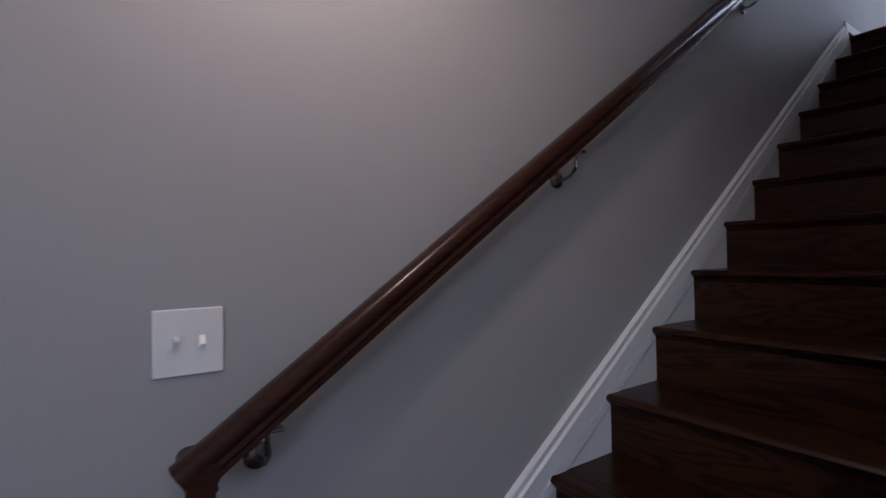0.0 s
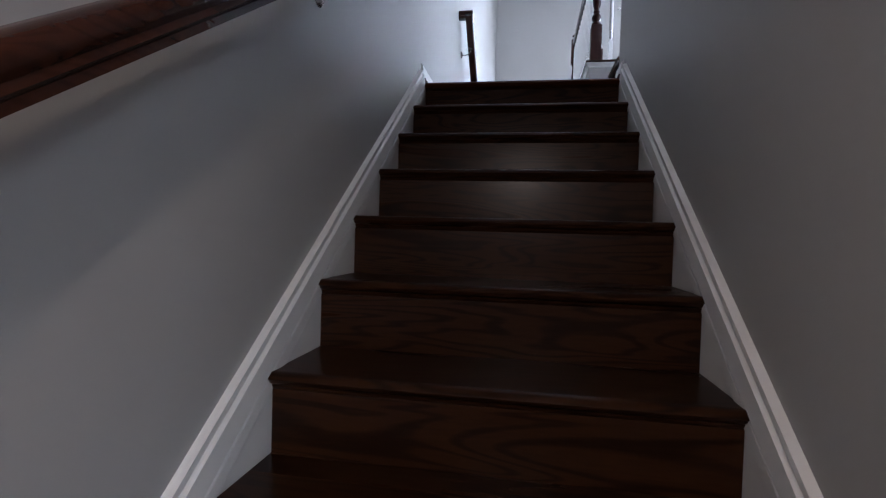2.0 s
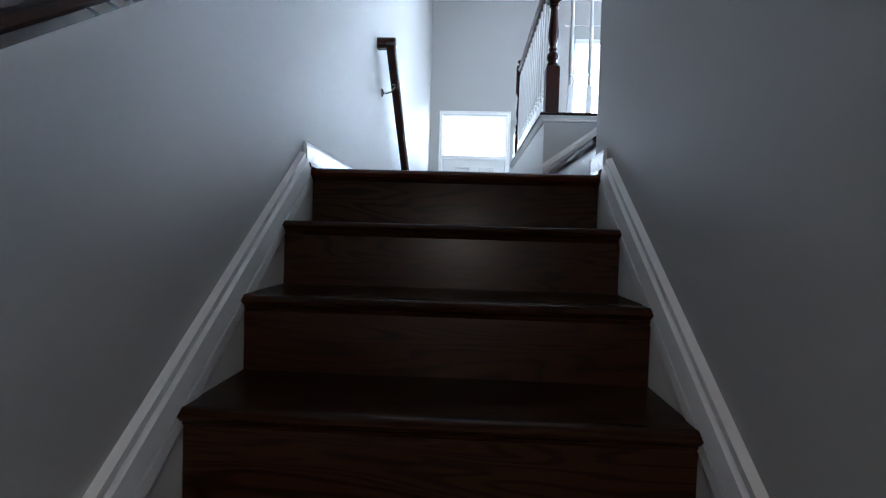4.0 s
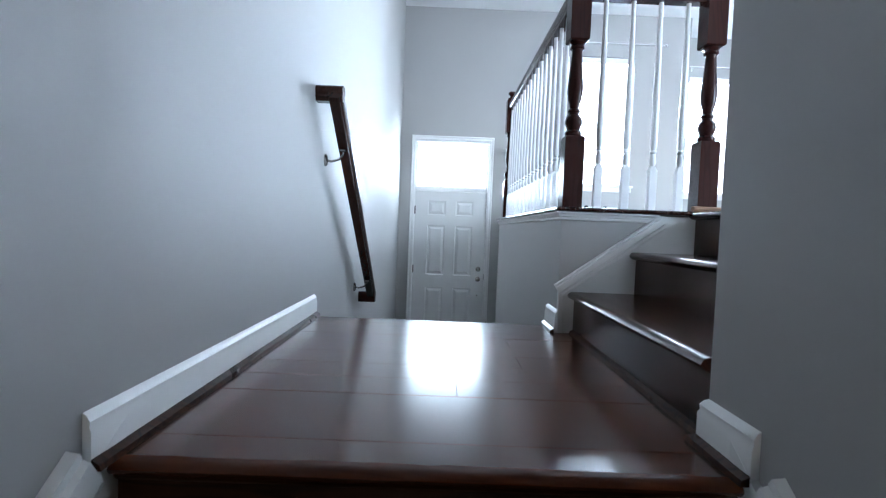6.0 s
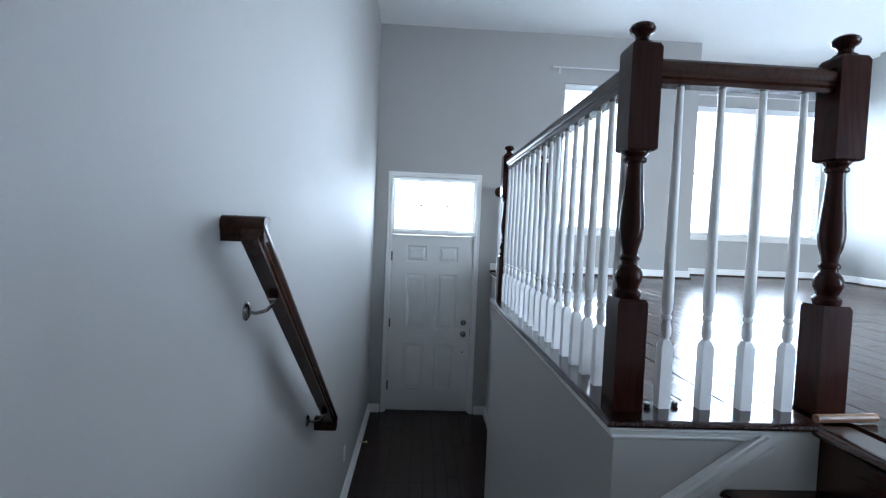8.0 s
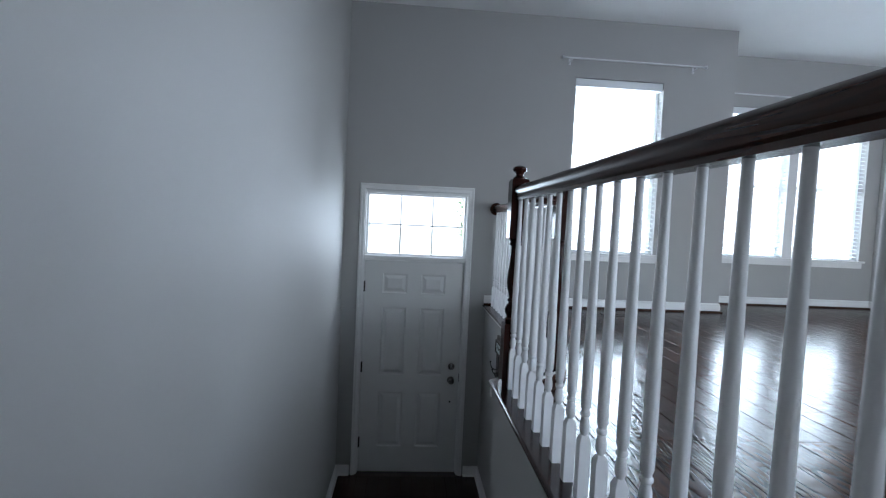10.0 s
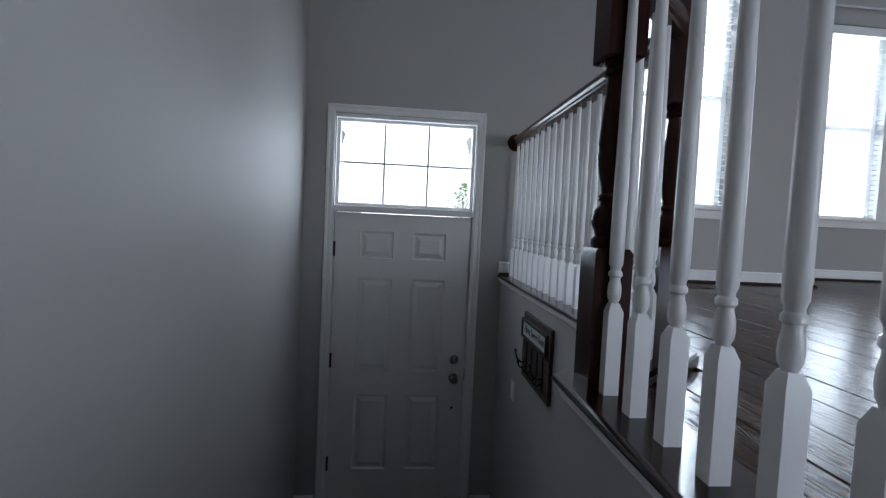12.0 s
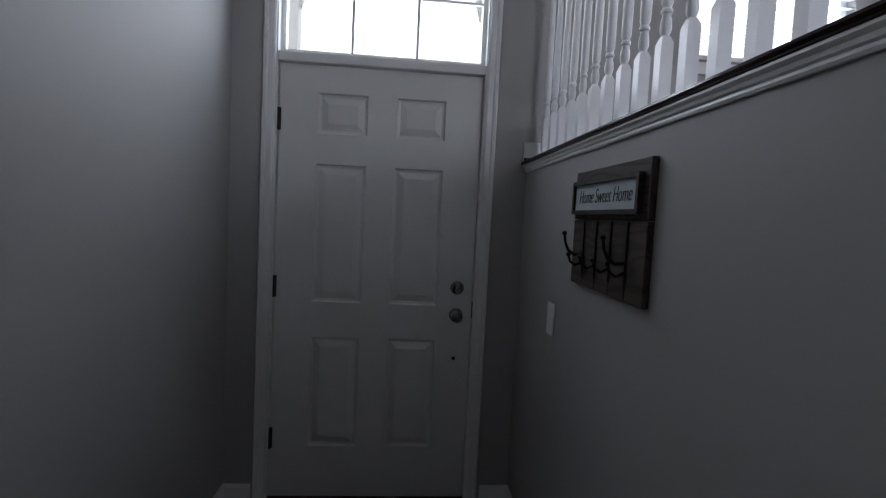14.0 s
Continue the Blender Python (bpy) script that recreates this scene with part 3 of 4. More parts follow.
# ---- windows of the living room ----
def sash_window(parent, x0, x1, z0, z1, y):
    """A double-hung vinyl window set in an opening; y is the room face of the wall."""
    f, mid = 0.040, (z0 + z1) / 2 - 0.02
    b = bmesh.new()
    for q in ((x0, x0 + f, z0, z1), (x1 - f, x1, z0, z1), (x0 + f, x1 - f, z0, z0 + f), (x0 + f, x1 - f, z1 - f, z1)):
        box(q[0], q[1], y + 0.085, y + 0.145, q[2], q[3], bm=b)
    part("window_frame", b, VINYL, parent)
    part("meeting_rail", box(x0 + f, x1 - f, y + 0.092, y + 0.135, mid - 0.022, mid + 0.022, 0.003), VINYL, parent)
    part("sash_lock", box((x0 + x1) / 2 - 0.025, (x0 + x1) / 2 + 0.025, y + 0.080, y + 0.092, mid + 0.004, mid + 0.020, 0.003), VINYL, parent)
    for a, c in ((z0 + f, mid - 0.022), (mid + 0.022, z1 - f)):
        g = part("pane", box(x0 + f, x1 - f, y + 0.112, y + 0.116, a, c), GLASS, parent)
        g.visible_shadow = False


def stool(parent, x0, x1, z, y):
    part("window_sill", box(x0 - 0.05, x1 + 0.05, y - 0.035, y - 0.002, z - 0.002, z + 0.020, 0.004), WHITE, parent)
    part("window_sill", box(x0 + 0.002, x1 - 0.002, y - 0.002, y + 0.085, z - 0.001, z + 0.020), WHITE, parent)
    part("apron", box(x0 - 0.03, x1 + 0.03, y - 0.016, y - 0.001, z - 0.062, z - 0.003, 0.004), WHITE, parent)


win_a = thing("window_2", "white double-hung living room window, brightly lit", "window", kind="structure")
sash_window(win_a, *WIN_A, 0.0)
stool(win_a, WIN_A[0], WIN_A[1], WIN_A[2], 0.0)
win_b = thing("window_3", "pair of white double-hung windows in the recess", "window", kind="structure")
MID0, MID1 = 5.20, 5.31
sash_window(win_b, WIN_B[0], MID0, WIN_B[2], WIN_B[3], 0.60)
sash_window(win_b, MID1, WIN_B[1], WIN_B[2], WIN_B[3], 0.60)
part("mullion", box(MID0, MID1, 0.605, 0.745, WIN_B[2] + 0.02, WIN_B[3], 0.004), WHITE, win_b)
stool(win_b, WIN_B[0], WIN_B[1], WIN_B[2], 0.60)


def blind(x0, x1, z0, z1, y, label):
    """A lowered horizontal blind with its slats turned open."""
    ob = thing("window_blind", label, "blind", "lowered blinds")
    part("head_rail", box(x0 + 0.006, x1 - 0.006, y + 0.008, y + 0.066, z1 - 0.075, z1 - 0.003, 0.004), VINYL, ob, "white valance")
    part("bottom_rail", box(x0 + 0.010, x1 - 0.010, y + 0.016, y + 0.064, z0 + 0.022, z0 + 0.040, 0.004), VINYL, ob)
    w, tilt = 0.024, radians(12)
    c, s = math.cos(tilt), math.sin(tilt)
    b = bmesh.new()
    vs = []
    for x in (x0 + 0.010, x1 - 0.010):
        vs.append([b.verts.new((x, u * c - h * s, u * s + h * c)) for u, h in ((-w, -0.0015), (0, 0.001), (w, -0.0015), (w, 0.0015), (0, 0.004), (-w, 0.0015))])
    for k in range(6):
        b.faces.new((vs[0][k], vs[0][(k + 1) % 6], vs[1][(k + 1) % 6], vs[1][k]))
    b.faces.new(vs[0])
    b.faces.new(vs[1])
    me = mesh_of(b, "slat", VINYL)
    n = int((z1 - 0.09 - z0 - 0.055) / 0.043)
    for i in range(n):
        o = part("slat", me, VINYL, ob)
        o.location = (0, y + 0.040, z0 + 0.062 + i * 0.043)
    for x in (x0 + 0.12, x1 - 0.12):
        part("cord", tube([(x, y + 0.012, z0 + 0.03), (x, y + 0.012, z1 - 0.07)], 0.0012, 5), VINYL, ob)
    return ob


win_low = thing("window_4", "white window of the lower room behind the stairs", "window", kind="structure")
low_frame = bmesh.new()
for q in ((2.55, 2.59, -0.75, 0.65), (3.81, 3.85, -0.75, 0.65), (2.59, 3.81, -0.75, -0.71), (2.59, 3.81, 0.61, 0.65), (2.59, 3.81, -0.07, -0.03)):
    box(q[0], q[1], -11.71, -11.63, q[2], q[3], bm=low_frame)
part("window_frame", low_frame, VINYL, win_low)
# unseen rear window, added only as an opening for the fill lamp
win_fill = thing("fill_window", "unseen white window added in the rear wall for fill light", "window", kind="structure")
back_frame = bmesh.new()
for q in ((3.55, 3.59, 1.70, 3.00), (5.61, 5.65, 1.70, 3.00), (3.59, 5.61, 1.70, 1.74), (3.59, 5.61, 2.96, 3.00), (4.58, 4.62, 1.74, 2.96)):
    box(q[0], q[1], BACK_Y - 0.11, BACK_Y - 0.03, q[2], q[3], bm=back_frame)
part("window_frame", back_frame, VINYL, win_fill)
for x in (3.59, 4.62):
    g = part("pane", box(x, x + 0.99, BACK_Y - 0.072, BACK_Y - 0.068, 1.74, 2.96), GLASS, win_fill)
    g.visible_shadow = False
g = part("pane", box(2.59, 3.81, -11.672, -11.668, -0.71, 0.61), GLASS, win_low)
g.visible_shadow = False


blind(WIN_A[0], WIN_A[1], WIN_A[2], WIN_A[3], 0.0, "white horizontal blind lowered with open slats")
blind(WIN_B[0], MID0, WIN_B[2], WIN_B[3], 0.60, "white horizontal blind lowered with open slats")
blind(MID1, WIN_B[1], WIN_B[2], WIN_B[3], 0.60, "white horizontal blind lowered with open slats")


def curtain_rod(x0, x1, y, z, label):
    ob = thing("curtain_rod", label, "curtain rod", "empty curtain rods")
    rod_y = y - 0.07
    part("rod", tube([(x0 + 0.03, rod_y, z), (x1 - 0.03, rod_y, z)], 0.008, 10), SILVER, ob)
    for x, d in ((x0 + 0.03, -1), (x1 - 0.03, 1)):
        b = tube([(x, rod_y, z), (x + d * 0.012, rod_y, z), (x + d * 0.018, rod_y, z), (x + d * 0.032, rod_y, z), (x + d * 0.042, rod_y, z)], [0.008, 0.009, 0.015, 0.018, 0.006], 10)
        part("finial", b, SILVER, ob, smooth=60)
        part("bracket", tube([(x - d * 0.06, y - 0.001, z - 0.02), (x - d * 0.06, y - 0.03, z - 0.022), (x - d * 0.06, rod_y, z - 0.012)], 0.005, 8), SILVER, ob)
        part("bracket_plate", box(x - d * 0.06 - 0.011, x - d * 0.06 + 0.011, y - 0.004, y - 0.0005, z - 0.045, z + 0.012, 0.001), SILVER, ob)


curtain_rod(2.39, 3.76, 0.0, 3.955, "bare silver curtain rod above the single window")
curtain_rod(4.33, 6.22, 0.60, 3.92, "bare silver curtain rod above the double window")

# ---- balustrade ----
def square_ring(bm, h, z):
    return [bm.verts.new((x, y, z)) for x, y in ((-h, -h), (h, -h), (h, h), (-h, h))]


def post(squares, turned, seg):
    """A turned post: square blocks of (half width, z0, z1) and turned lengths of (radius, z)."""
    bm = bmesh.new()
    for h, z0, z1, cham in squares:
        deep = min(cham, 0.0075)
        rows = [(h - deep, z0), (h, z0 + deep * 0.7), (h, z1 - cham * 1.6), (h - deep * 0.9, z1)]
        if z0 == 0:
            rows[0] = (h, 0)
        rings = [square_ring(bm, *r) for r in rows]
        for a, b in zip(rings, rings[1:]):
            for k in range(4):
                bm.faces.new((a[k], a[(k + 1) % 4], b[(k + 1) % 4], b[k]))
        bm.faces.new(rings[0])
        bm.faces.new(rings[-1])
    for t in turned:
        lathe(t, seg, bm)
    return bm


newel_mesh = mesh_of(post(
    [(0.0425, 0.0, 0.295, 0.006), (0.0425, 0.680, 0.955, 0.007)],
    [[(0.030, 0.29), (0.036, 0.300), (0.036, 0.312), (0.028, 0.320), (0.030, 0.330), (0.037, 0.345), (0.038, 0.358), (0.032, 0.374), (0.022, 0.384), (0.022, 0.392), (0.027, 0.396), (0.027, 0.402), (0.020, 0.410), (0.022, 0.425), (0.030, 0.450), (0.034, 0.480), (0.033, 0.510), (0.028, 0.560), (0.024, 0.610), (0.022, 0.645), (0.023, 0.650), (0.031, 0.654), (0.031, 0.662), (0.026, 0.668), (0.034, 0.676), (0.034, 0.684)],
     [(0.034, 0.953), (0.030, 0.962), (0.020, 0.968), (0.018, 0.976), (0.022, 0.984), (0.033, 0.992), (0.035, 1.000), (0.031, 1.008), (0.018, 1.015), (0.004, 1.018)]], 20), "newel_post", NEWEL, 32)
baluster_mesh = mesh_of(post(
    [(0.0155, 0.0, 0.188, 0.011)],
    [[(0.0085, 0.180), (0.0095, 0.191), (0.0125, 0.197), (0.0140, 0.208), (0.0130, 0.224), (0.0105, 0.234), (0.0102, 0.240), (0.0138, 0.244), (0.0138, 0.251), (0.0105, 0.255), (0.0108, 0.260), (0.0140, 0.268), (0.0146, 0.300), (0.0142, 0.42), (0.0120, 0.62), (0.0098, 0.78), (0.0090, 0.878)]], 12), "baluster", BALUSTER, 40)

BASE_Z = MAIN + 0.003
N1, N2, N3, N4 = (1.553, -4.218), (2.112, -4.218), (1.553, -2.280), (1.866, -1.966)
for (x, y), label in ((N1, "dark stained turned newel post at the stair corner"), (N2, "dark stained turned newel post beside the short steps"), (N3, "dark stained turned newel post at the angled corner"), (N4, "dark stained turned newel post above the foyer wall")):
    ob = tagged(new("newel_post", newel_mesh), label, "newel post", "newel posts")
    ob.location, ob.scale = (x, y, BASE_Z), (0.95, 0.95, 1.009)

RAILP = [(-0.022, -0.034), (0.022, -0.034), (0.022, -0.022), (0.027, -0.016), (0.025, -0.006), (0.031, 0.004), (0.031, 0.018), (0.024, 0.029), (0.012, 0.034), (-0.012, 0.034), (-0.024, 0.029), (-0.031, 0.018), (-0.031, 0.004), (-0.025, -0.006), (-0.027, -0.016), (-0.022, -0.022)]
RAIL_Z = BASE_Z + 0.898


def balustrade(a, b, n, first, pitch, label, rosette=False):
    """Rail from a to b with n balusters from the distance first on, pitch apart."""
    ob = thing("balustrade", label, "railing")
    a, b = Vector((*a, 0)), Vector((*b, 0))
    d = (b - a).normalized()
    up = Vector((0, 0, RAIL_Z))
    part("handrail", sweep(RAILP, [a + up, b + up]), RAILWOOD, ob, "dark stained moulded handrail", smooth=35)
    turn = math.atan2(d.y, d.x)
    for i in range(n):
        p = a + d * (first + i * pitch)
        o = part("baluster", baluster_mesh, BALUSTER, ob)
        o.location, o.rotation_euler = (p.x, p.y, BASE_Z), (0, 0, turn)
    if rosette:
        r = lathe([(0.058, 0.0), (0.058, 0.008), (0.050, 0.016), (0.030, 0.020)], 24)
        bmesh.ops.rotate(r, verts=r.verts, cent=(0, 0, 0), matrix=Matrix.Rotation(radians(90), 3, "X"))
        bmesh.ops.translate(r, verts=r.verts, vec=(b.x, b.y, RAIL_Z))
        part("rosette", r, RAILWOOD, ob, "round dark rosette on the wall", smooth=35)
    return ob


h = 0.043
balustrade((N1[0] + h, N1[1]), (N2[0] - h, N2[1]), 4, 0.069, 0.1142, "short white balustrade with dark rail beside the steps")
balustrade((N3[0], N3[1] - h), (N1[0], N1[1] + h), 17, 0.007, 0.1137, "long white balustrade with dark rail above the stairs")
k = h * 0.76
balustrade((N3[0] + k, N3[1] + k), (N4[0] - k, N4[1] - k), 3, 0.075, 0.095, "short angled white balustrade between two newels")
balustrade((N4[0], N4[1] + h), (N4[0], 0.0), 17, 0.07, 0.1105, "white balustrade with dark rail above the foyer", rosette=True)


# ---- wall handrails ----
def wall_bracket(parent, y, z, rail_x, top):
    """A curved arm from a round plate on the left wall to the underside of a rail."""
    pts = [(XL + 0.004, y, z), (XL + 0.03, y, z - 0.006), (rail_x - 0.022, y, z + 0.004), (rail_x - 0.002, y, z + 0.026), (rail_x, y, top - 0.004)]
    arm = part("bracket", tube(pts, 0.0055, 10), NICKEL, parent, "brushed nickel bracket", smooth=60)
    r = lathe([(0.029, 0.0005), (0.029, 0.004), (0.022, 0.010), (0.008, 0.013)], 20)
    bmesh.ops.rotate(r, verts=r.verts, cent=(0, 0, 0), matrix=Matrix.Rotation(radians(90), 3, "Y"))
    bmesh.ops.translate(r, verts=r.verts, vec=(XL, y, z))
    part("wall_plate", r, NICKEL, arm, smooth=35)
    part("saddle", box(rail_x - 0.013, rail_x + 0.013, y - 0.03, y + 0.03, top - 0.006, top + 0.002, 0.002), NICKEL, arm)


def wall_rail(label, ya, za, yb, zb, brackets, drop=0.088):
    """A rail on the left wall from (ya, za) to (yb, zb), returned to the wall at both ends."""
    ob = thing("wall_handrail", label, "handrail")
    x = XL + 0.084
    part("handrail", sweep(RAILP, [(x, ya, za), (x, yb, zb)]), RAILWOOD, ob, smooth=35)
    d = 1 if yb > ya else -1
    for y, z in ((ya, za), (yb, zb)):
        s = d if y == ya else -d
        part("wall_return", sweep(RAILP, [(XL + 0.001, y + s * 0.030, z + 0.001), (x + 0.030, y + s * 0.030, z + 0.001)]), RAILWOOD, ob, smooth=35)
    for y in brackets:
        zr = za + (y - ya) * (zb - za) / (yb - ya)
        wall_bracket(ob, y, zr - drop, x, zr - 0.042)
    return ob


wall_rail("dark stained handrail on nickel brackets up the lower stairs", -9.21, -0.580, -6.20, 1.527, [-9.06, -8.14, -6.86], 0.118)
wall_rail("dark stained handrail on nickel brackets above the foyer stairs", -4.219, 2.090, -2.904, 1.058, [-4.01, -3.13])


# ---- switches, outlets, stop ----
def wall_plate(name, label, category, m, w, hgt, kind):
    """A cover plate in its own x-z plane that faces -y, placed by m."""
    ob = thing(name, label, category)
    part("cover_plate", box(-w / 2, w / 2, -0.0068, 0.0, -hgt / 2, hgt / 2, 0.0032), PLASTIC, ob)
    if kind == "toggle":
        for x in (-0.023, 0.023):
            part("slot", box(x - 0.0055, x + 0.0055, -0.0075, -0.0055, -0.013, 0.013), PLASTIC, ob)
            t = prism([(-0.0070, -0.012), (-0.0210, 0.004), (-0.0190, 0.012), (-0.0070, 0.010)] if x < 0 else [(-0.0070, 0.012), (-0.0210, -0.004), (-0.0190, -0.012), (-0.0070, -0.010)], "x", x - 0.0055, x + 0.0055, 0.001)
            part("toggle", t, PLASTIC, ob)
            for z in (-0.030, 0.030):
                part("screw", box(x - 0.002, x + 0.002, -0.0074, -0.0064, z - 0.002, z + 0.002), PLASTIC, ob)
    if kind == "rocker":
        part("rocker", prism([(-0.0058, -0.032), (-0.010, -0.032), (-0.0065, 0.0), (-0.008, 0.032), (-0.0058, 0.032)], "x", -0.016, 0.016), PLASTIC, ob)
    if kind == "outlet":
        for z in (-0.019, 0.019):
            part("socket", box(-0.015, 0.015, -0.0078, -0.0056, z - 0.013, z + 0.013, 0.001), PLASTIC, ob)
            for x in (-0.006, 0.006):
                part("slot", box(x - 0.001, x + 0.001, -0.0084, -0.0076, z - 0.004, z + 0.005), INK, ob)
    ob.matrix_world = m
    return ob


wall_plate("light_switch", "white double toggle switch plate on the stair wall", "light switch", pose(XL, -9.186, -0.342, 0, 0, 90), 0.125, 0.130, "toggle")
wall_plate("light_switch", "white rocker switch plate below the coat rack", "light switch", pose(FOYER_X, -0.510, 1.020, 0, 0, -90), 0.072, 0.118, "rocker")
wall_plate("wall_outlet", "white wall outlet in the foyer", "outlet", pose(XL, -1.82, 0.365, 0, 0, 90), 0.07, 0.115, "outlet")
wall_plate("wall_outlet", "white wall outlet in the living room corner", "outlet", pose(6.28, 0.42, 2.03, 0, 0, -90), 0.07, 0.115, "outlet")

stop = thing("door_stop", "small brass spring door stop on the baseboard", "door stop")
part("spring", tube([(XL + 0.012, -0.90, 0.045), (XL + 0.075, -0.90, 0.048)], 0.006, 8), BRASS, stop)
part("rubber_tip", tube([(XL + 0.074, -0.90, 0.048), (XL + 0.088, -0.90, 0.049)], 0.009, 8), PLASTIC, stop)

# ---- coat rack with its sign ----
rack = thing("coat_rack", "rustic dark wooden coat rack with a lettered sign and hooks", "coat rack")
RY0, RY1, RZ0, RZ1 = -1.206, -0.735, 1.191, 1.534
FX = FOYER_X - 0.001
planks = 5
for i in range(planks):
    y0 = RY0 + (RY1 - RY0) * i / planks
    y1 = RY0 + (RY1 - RY0) * (i + 1) / planks
    part("back_board", box(FX - 0.017, FX, y0 + 0.0012, y1 - 0.0012, RZ0, 1.388, 0.0015), RUSTIC, rack)
part("top_board", box(FX - 0.017, FX, RY0, RY1, 1.390, RZ1, 0.002), RUSTIC, rack)
SY0, SY1, SZ0, SZ1 = -1.178, -0.745, 1.404, 1.503
fr = bmesh.new()
for q in ((SY0, SY1, SZ0, SZ0 + 0.012), (SY0, SY1, SZ1 - 0.012, SZ1), (SY0, SY0 + 0.012, SZ0 + 0.012, SZ1 - 0.012), (SY1 - 0.012, SY1, SZ0 + 0.012, SZ1 - 0.012)):
    box(FX - 0.032, FX - 0.0175, q[0], q[1], q[2], q[3], bm=fr)
part("sign_frame", fr, RUSTIC, rack)
sign = part("sign_board", box(FX - 0.024, FX - 0.0178, SY0 + 0.012, SY1 - 0.012, SZ0 + 0.012, SZ1 - 0.012), BOARD, rack, "pale board lettered Home Sweet Home")


def lettering(words, size, m, mat, parent, squeeze=1.0, shear=0.0):
    cu = bpy.data.curves.new("text", "FONT")
    cu.body, cu.size, cu.align_x, cu.align_y, cu.extrude, cu.shear, cu.offset = words, size, "CENTER", "CENTER", 0.0006, shear, -0.0009
    tmp = bpy.data.objects.new("text", cu)
    scene.collection.objects.link(tmp)
    me = bpy.data.meshes.new_from_object(tmp.evaluated_get(bpy.context.evaluated_depsgraph_get()))
    bpy.data.objects.remove(tmp)
    me.materials.clear()
    me.materials.append(mat)
    me.transform(m @ Matrix.Diagonal((squeeze, 1, 1, 1)))
    ob = new("lettering", me)
    ob.parent = parent
    return ob


lettering("Home Sweet Home", 0.058, pose(FX - 0.0246, (SY0 + SY1) / 2, (SZ0 + SZ1) / 2, 90, 0, -90), INK, sign, 0.74, 0.28)
for i in range(1, planks):
    y = RY0 + (RY1 - RY0) * i / planks
    hk = part("hook", box(FX - 0.0215, FX - 0.0175, y - 0.006, y + 0.006, 1.225, 1.385, 0.001), IRON, rack, "black iron double hook")
    if i in (1, planks - 1):
        part("upper_prong", tube([(FX - 0.021, y, 1.285), (FX - 0.045, y, 1.283), (FX - 0.064, y, 1.296), (FX - 0.074, y, 1.318), (FX - 0.078, y, 1.345)], [0.0055, 0.005, 0.0045, 0.004, 0.004], 8), IRON, hk)
    part("lower_prong", tube([(FX - 0.021, y, 1.262), (FX - 0.040, y, 1.252), (FX - 0.056, y, 1.262), (FX - 0.062, y, 1.282)], [0.0055, 0.0045, 0.004, 0.004], 8), IRON, hk)
    ends = [(FX - 0.062, 1.283)] + ([(FX - 0.078, 1.346)] if i in (1, planks - 1) else [])
    for px, pz in ends:
        bl = lathe([(0.002, -0.007), (0.0065, -0.004), (0.0075, 0.0), (0.0065, 0.004), (0.002, 0.007)], 10)
        bmesh.ops.translate(bl, verts=bl.verts, vec=(px, y, pz))
        part("knob_end", bl, IRON, hk, smooth=60)

# ---- loose pieces on the floor ----
strip = thing("loose_wood_strip", "loose pale wooden strip lying at the newel base", "wood strip")
part("strip", tube([(2.028, -4.308, BASE_Z + 0.012), (2.206, -4.291, BASE_Z + 0.012)], 0.011, 10), PALEWOOD, strip)
trim = thing("loose_trim_piece", "loose dark trim piece on the floor, its lit top put in as white", "trim piece")
d45 = Matrix.Rotation(radians(45), 3, "Z")
b = box(-0.13, 0.13, -0.012, 0.012, 0.0, 0.030, 0.004)
bmesh.ops.rotate(b, verts=b.verts, cent=(0, 0, 0), matrix=d45)
bmesh.ops.translate(b, verts=b.verts, vec=(1.785, -2.205, BASE_Z))
part("strip", b, RAILWOOD, trim)
# light along the dark piece's top, put in as a thin white strip
b = box(-0.13, 0.13, -0.006, 0.010, 0.030, 0.036, 0.002)
bmesh.ops.rotate(b, verts=b.verts, cent=(0, 0, 0), matrix=d45)
bmesh.ops.translate(b, verts=b.verts, vec=(1.785, -2.205, BASE_Z))
part("lit_top_edge", b, WHITE, trim, "white strip standing in for light on the top edge")

plug_mesh = mesh_of(lathe([(0.007, 0.0), (0.009, 0.002), (0.009, 0.010), (0.006, 0.013)], 10), "wood_plug", IRON, 40)
for x, y in ((1.906, -2.004), (1.878, -2.056), (1.622, -2.292), (1.604, -2.352), (1.660, -2.366), (1.622, -4.226), (1.705, -4.214), (2.190, -4.190)):
    ob = tagged(new("wood_plug", plug_mesh), "small black plug lying beside the balusters", "plug", "loose plugs")
    ob.location = (x, y, BASE_Z + 0.0005)

vent = thing("floor_vent", "brown metal floor register below the window", "floor vent")
VX, VY = 2.97, -0.30
fr = bmesh.new()
for q in ((-0.150, 0.150, -0.058, -0.044), (-0.150, 0.150, 0.044, 0.058), (-0.150, -0.134, -0.044, 0.044), (0.134, 0.150, -0.044, 0.044)):
    box(VX + q[0], VX + q[1], VY + q[2], VY + q[3], MAIN + 0.001, MAIN + 0.005, bm=fr)
part("frame", fr, BRONZE, vent)
slat_mesh = mesh_of(box(-0.004, 0.004, -0.0435, 0.0435, 0.0, 0.003, 0.001), "slat", BRONZE)
for i in range(15):
    o = part("slat", slat_mesh, BRONZE, vent)
    o.location = (VX - 0.126 + i * 0.018, VY, MAIN + 0.0012)

# ---- lamp on the lower ceiling ----
cl = thing("ceiling_lamp", "round flush ceiling lamp over the stair foot", "lamp")
r = lathe([(0.14, 0.975), (0.145, 0.985), (0.145, 0.9995)], 28)
bmesh.ops.translate(r, verts=r.verts, vec=(1.02, -8.95, 0))
part("base", r, NICKEL, cl, smooth=35)

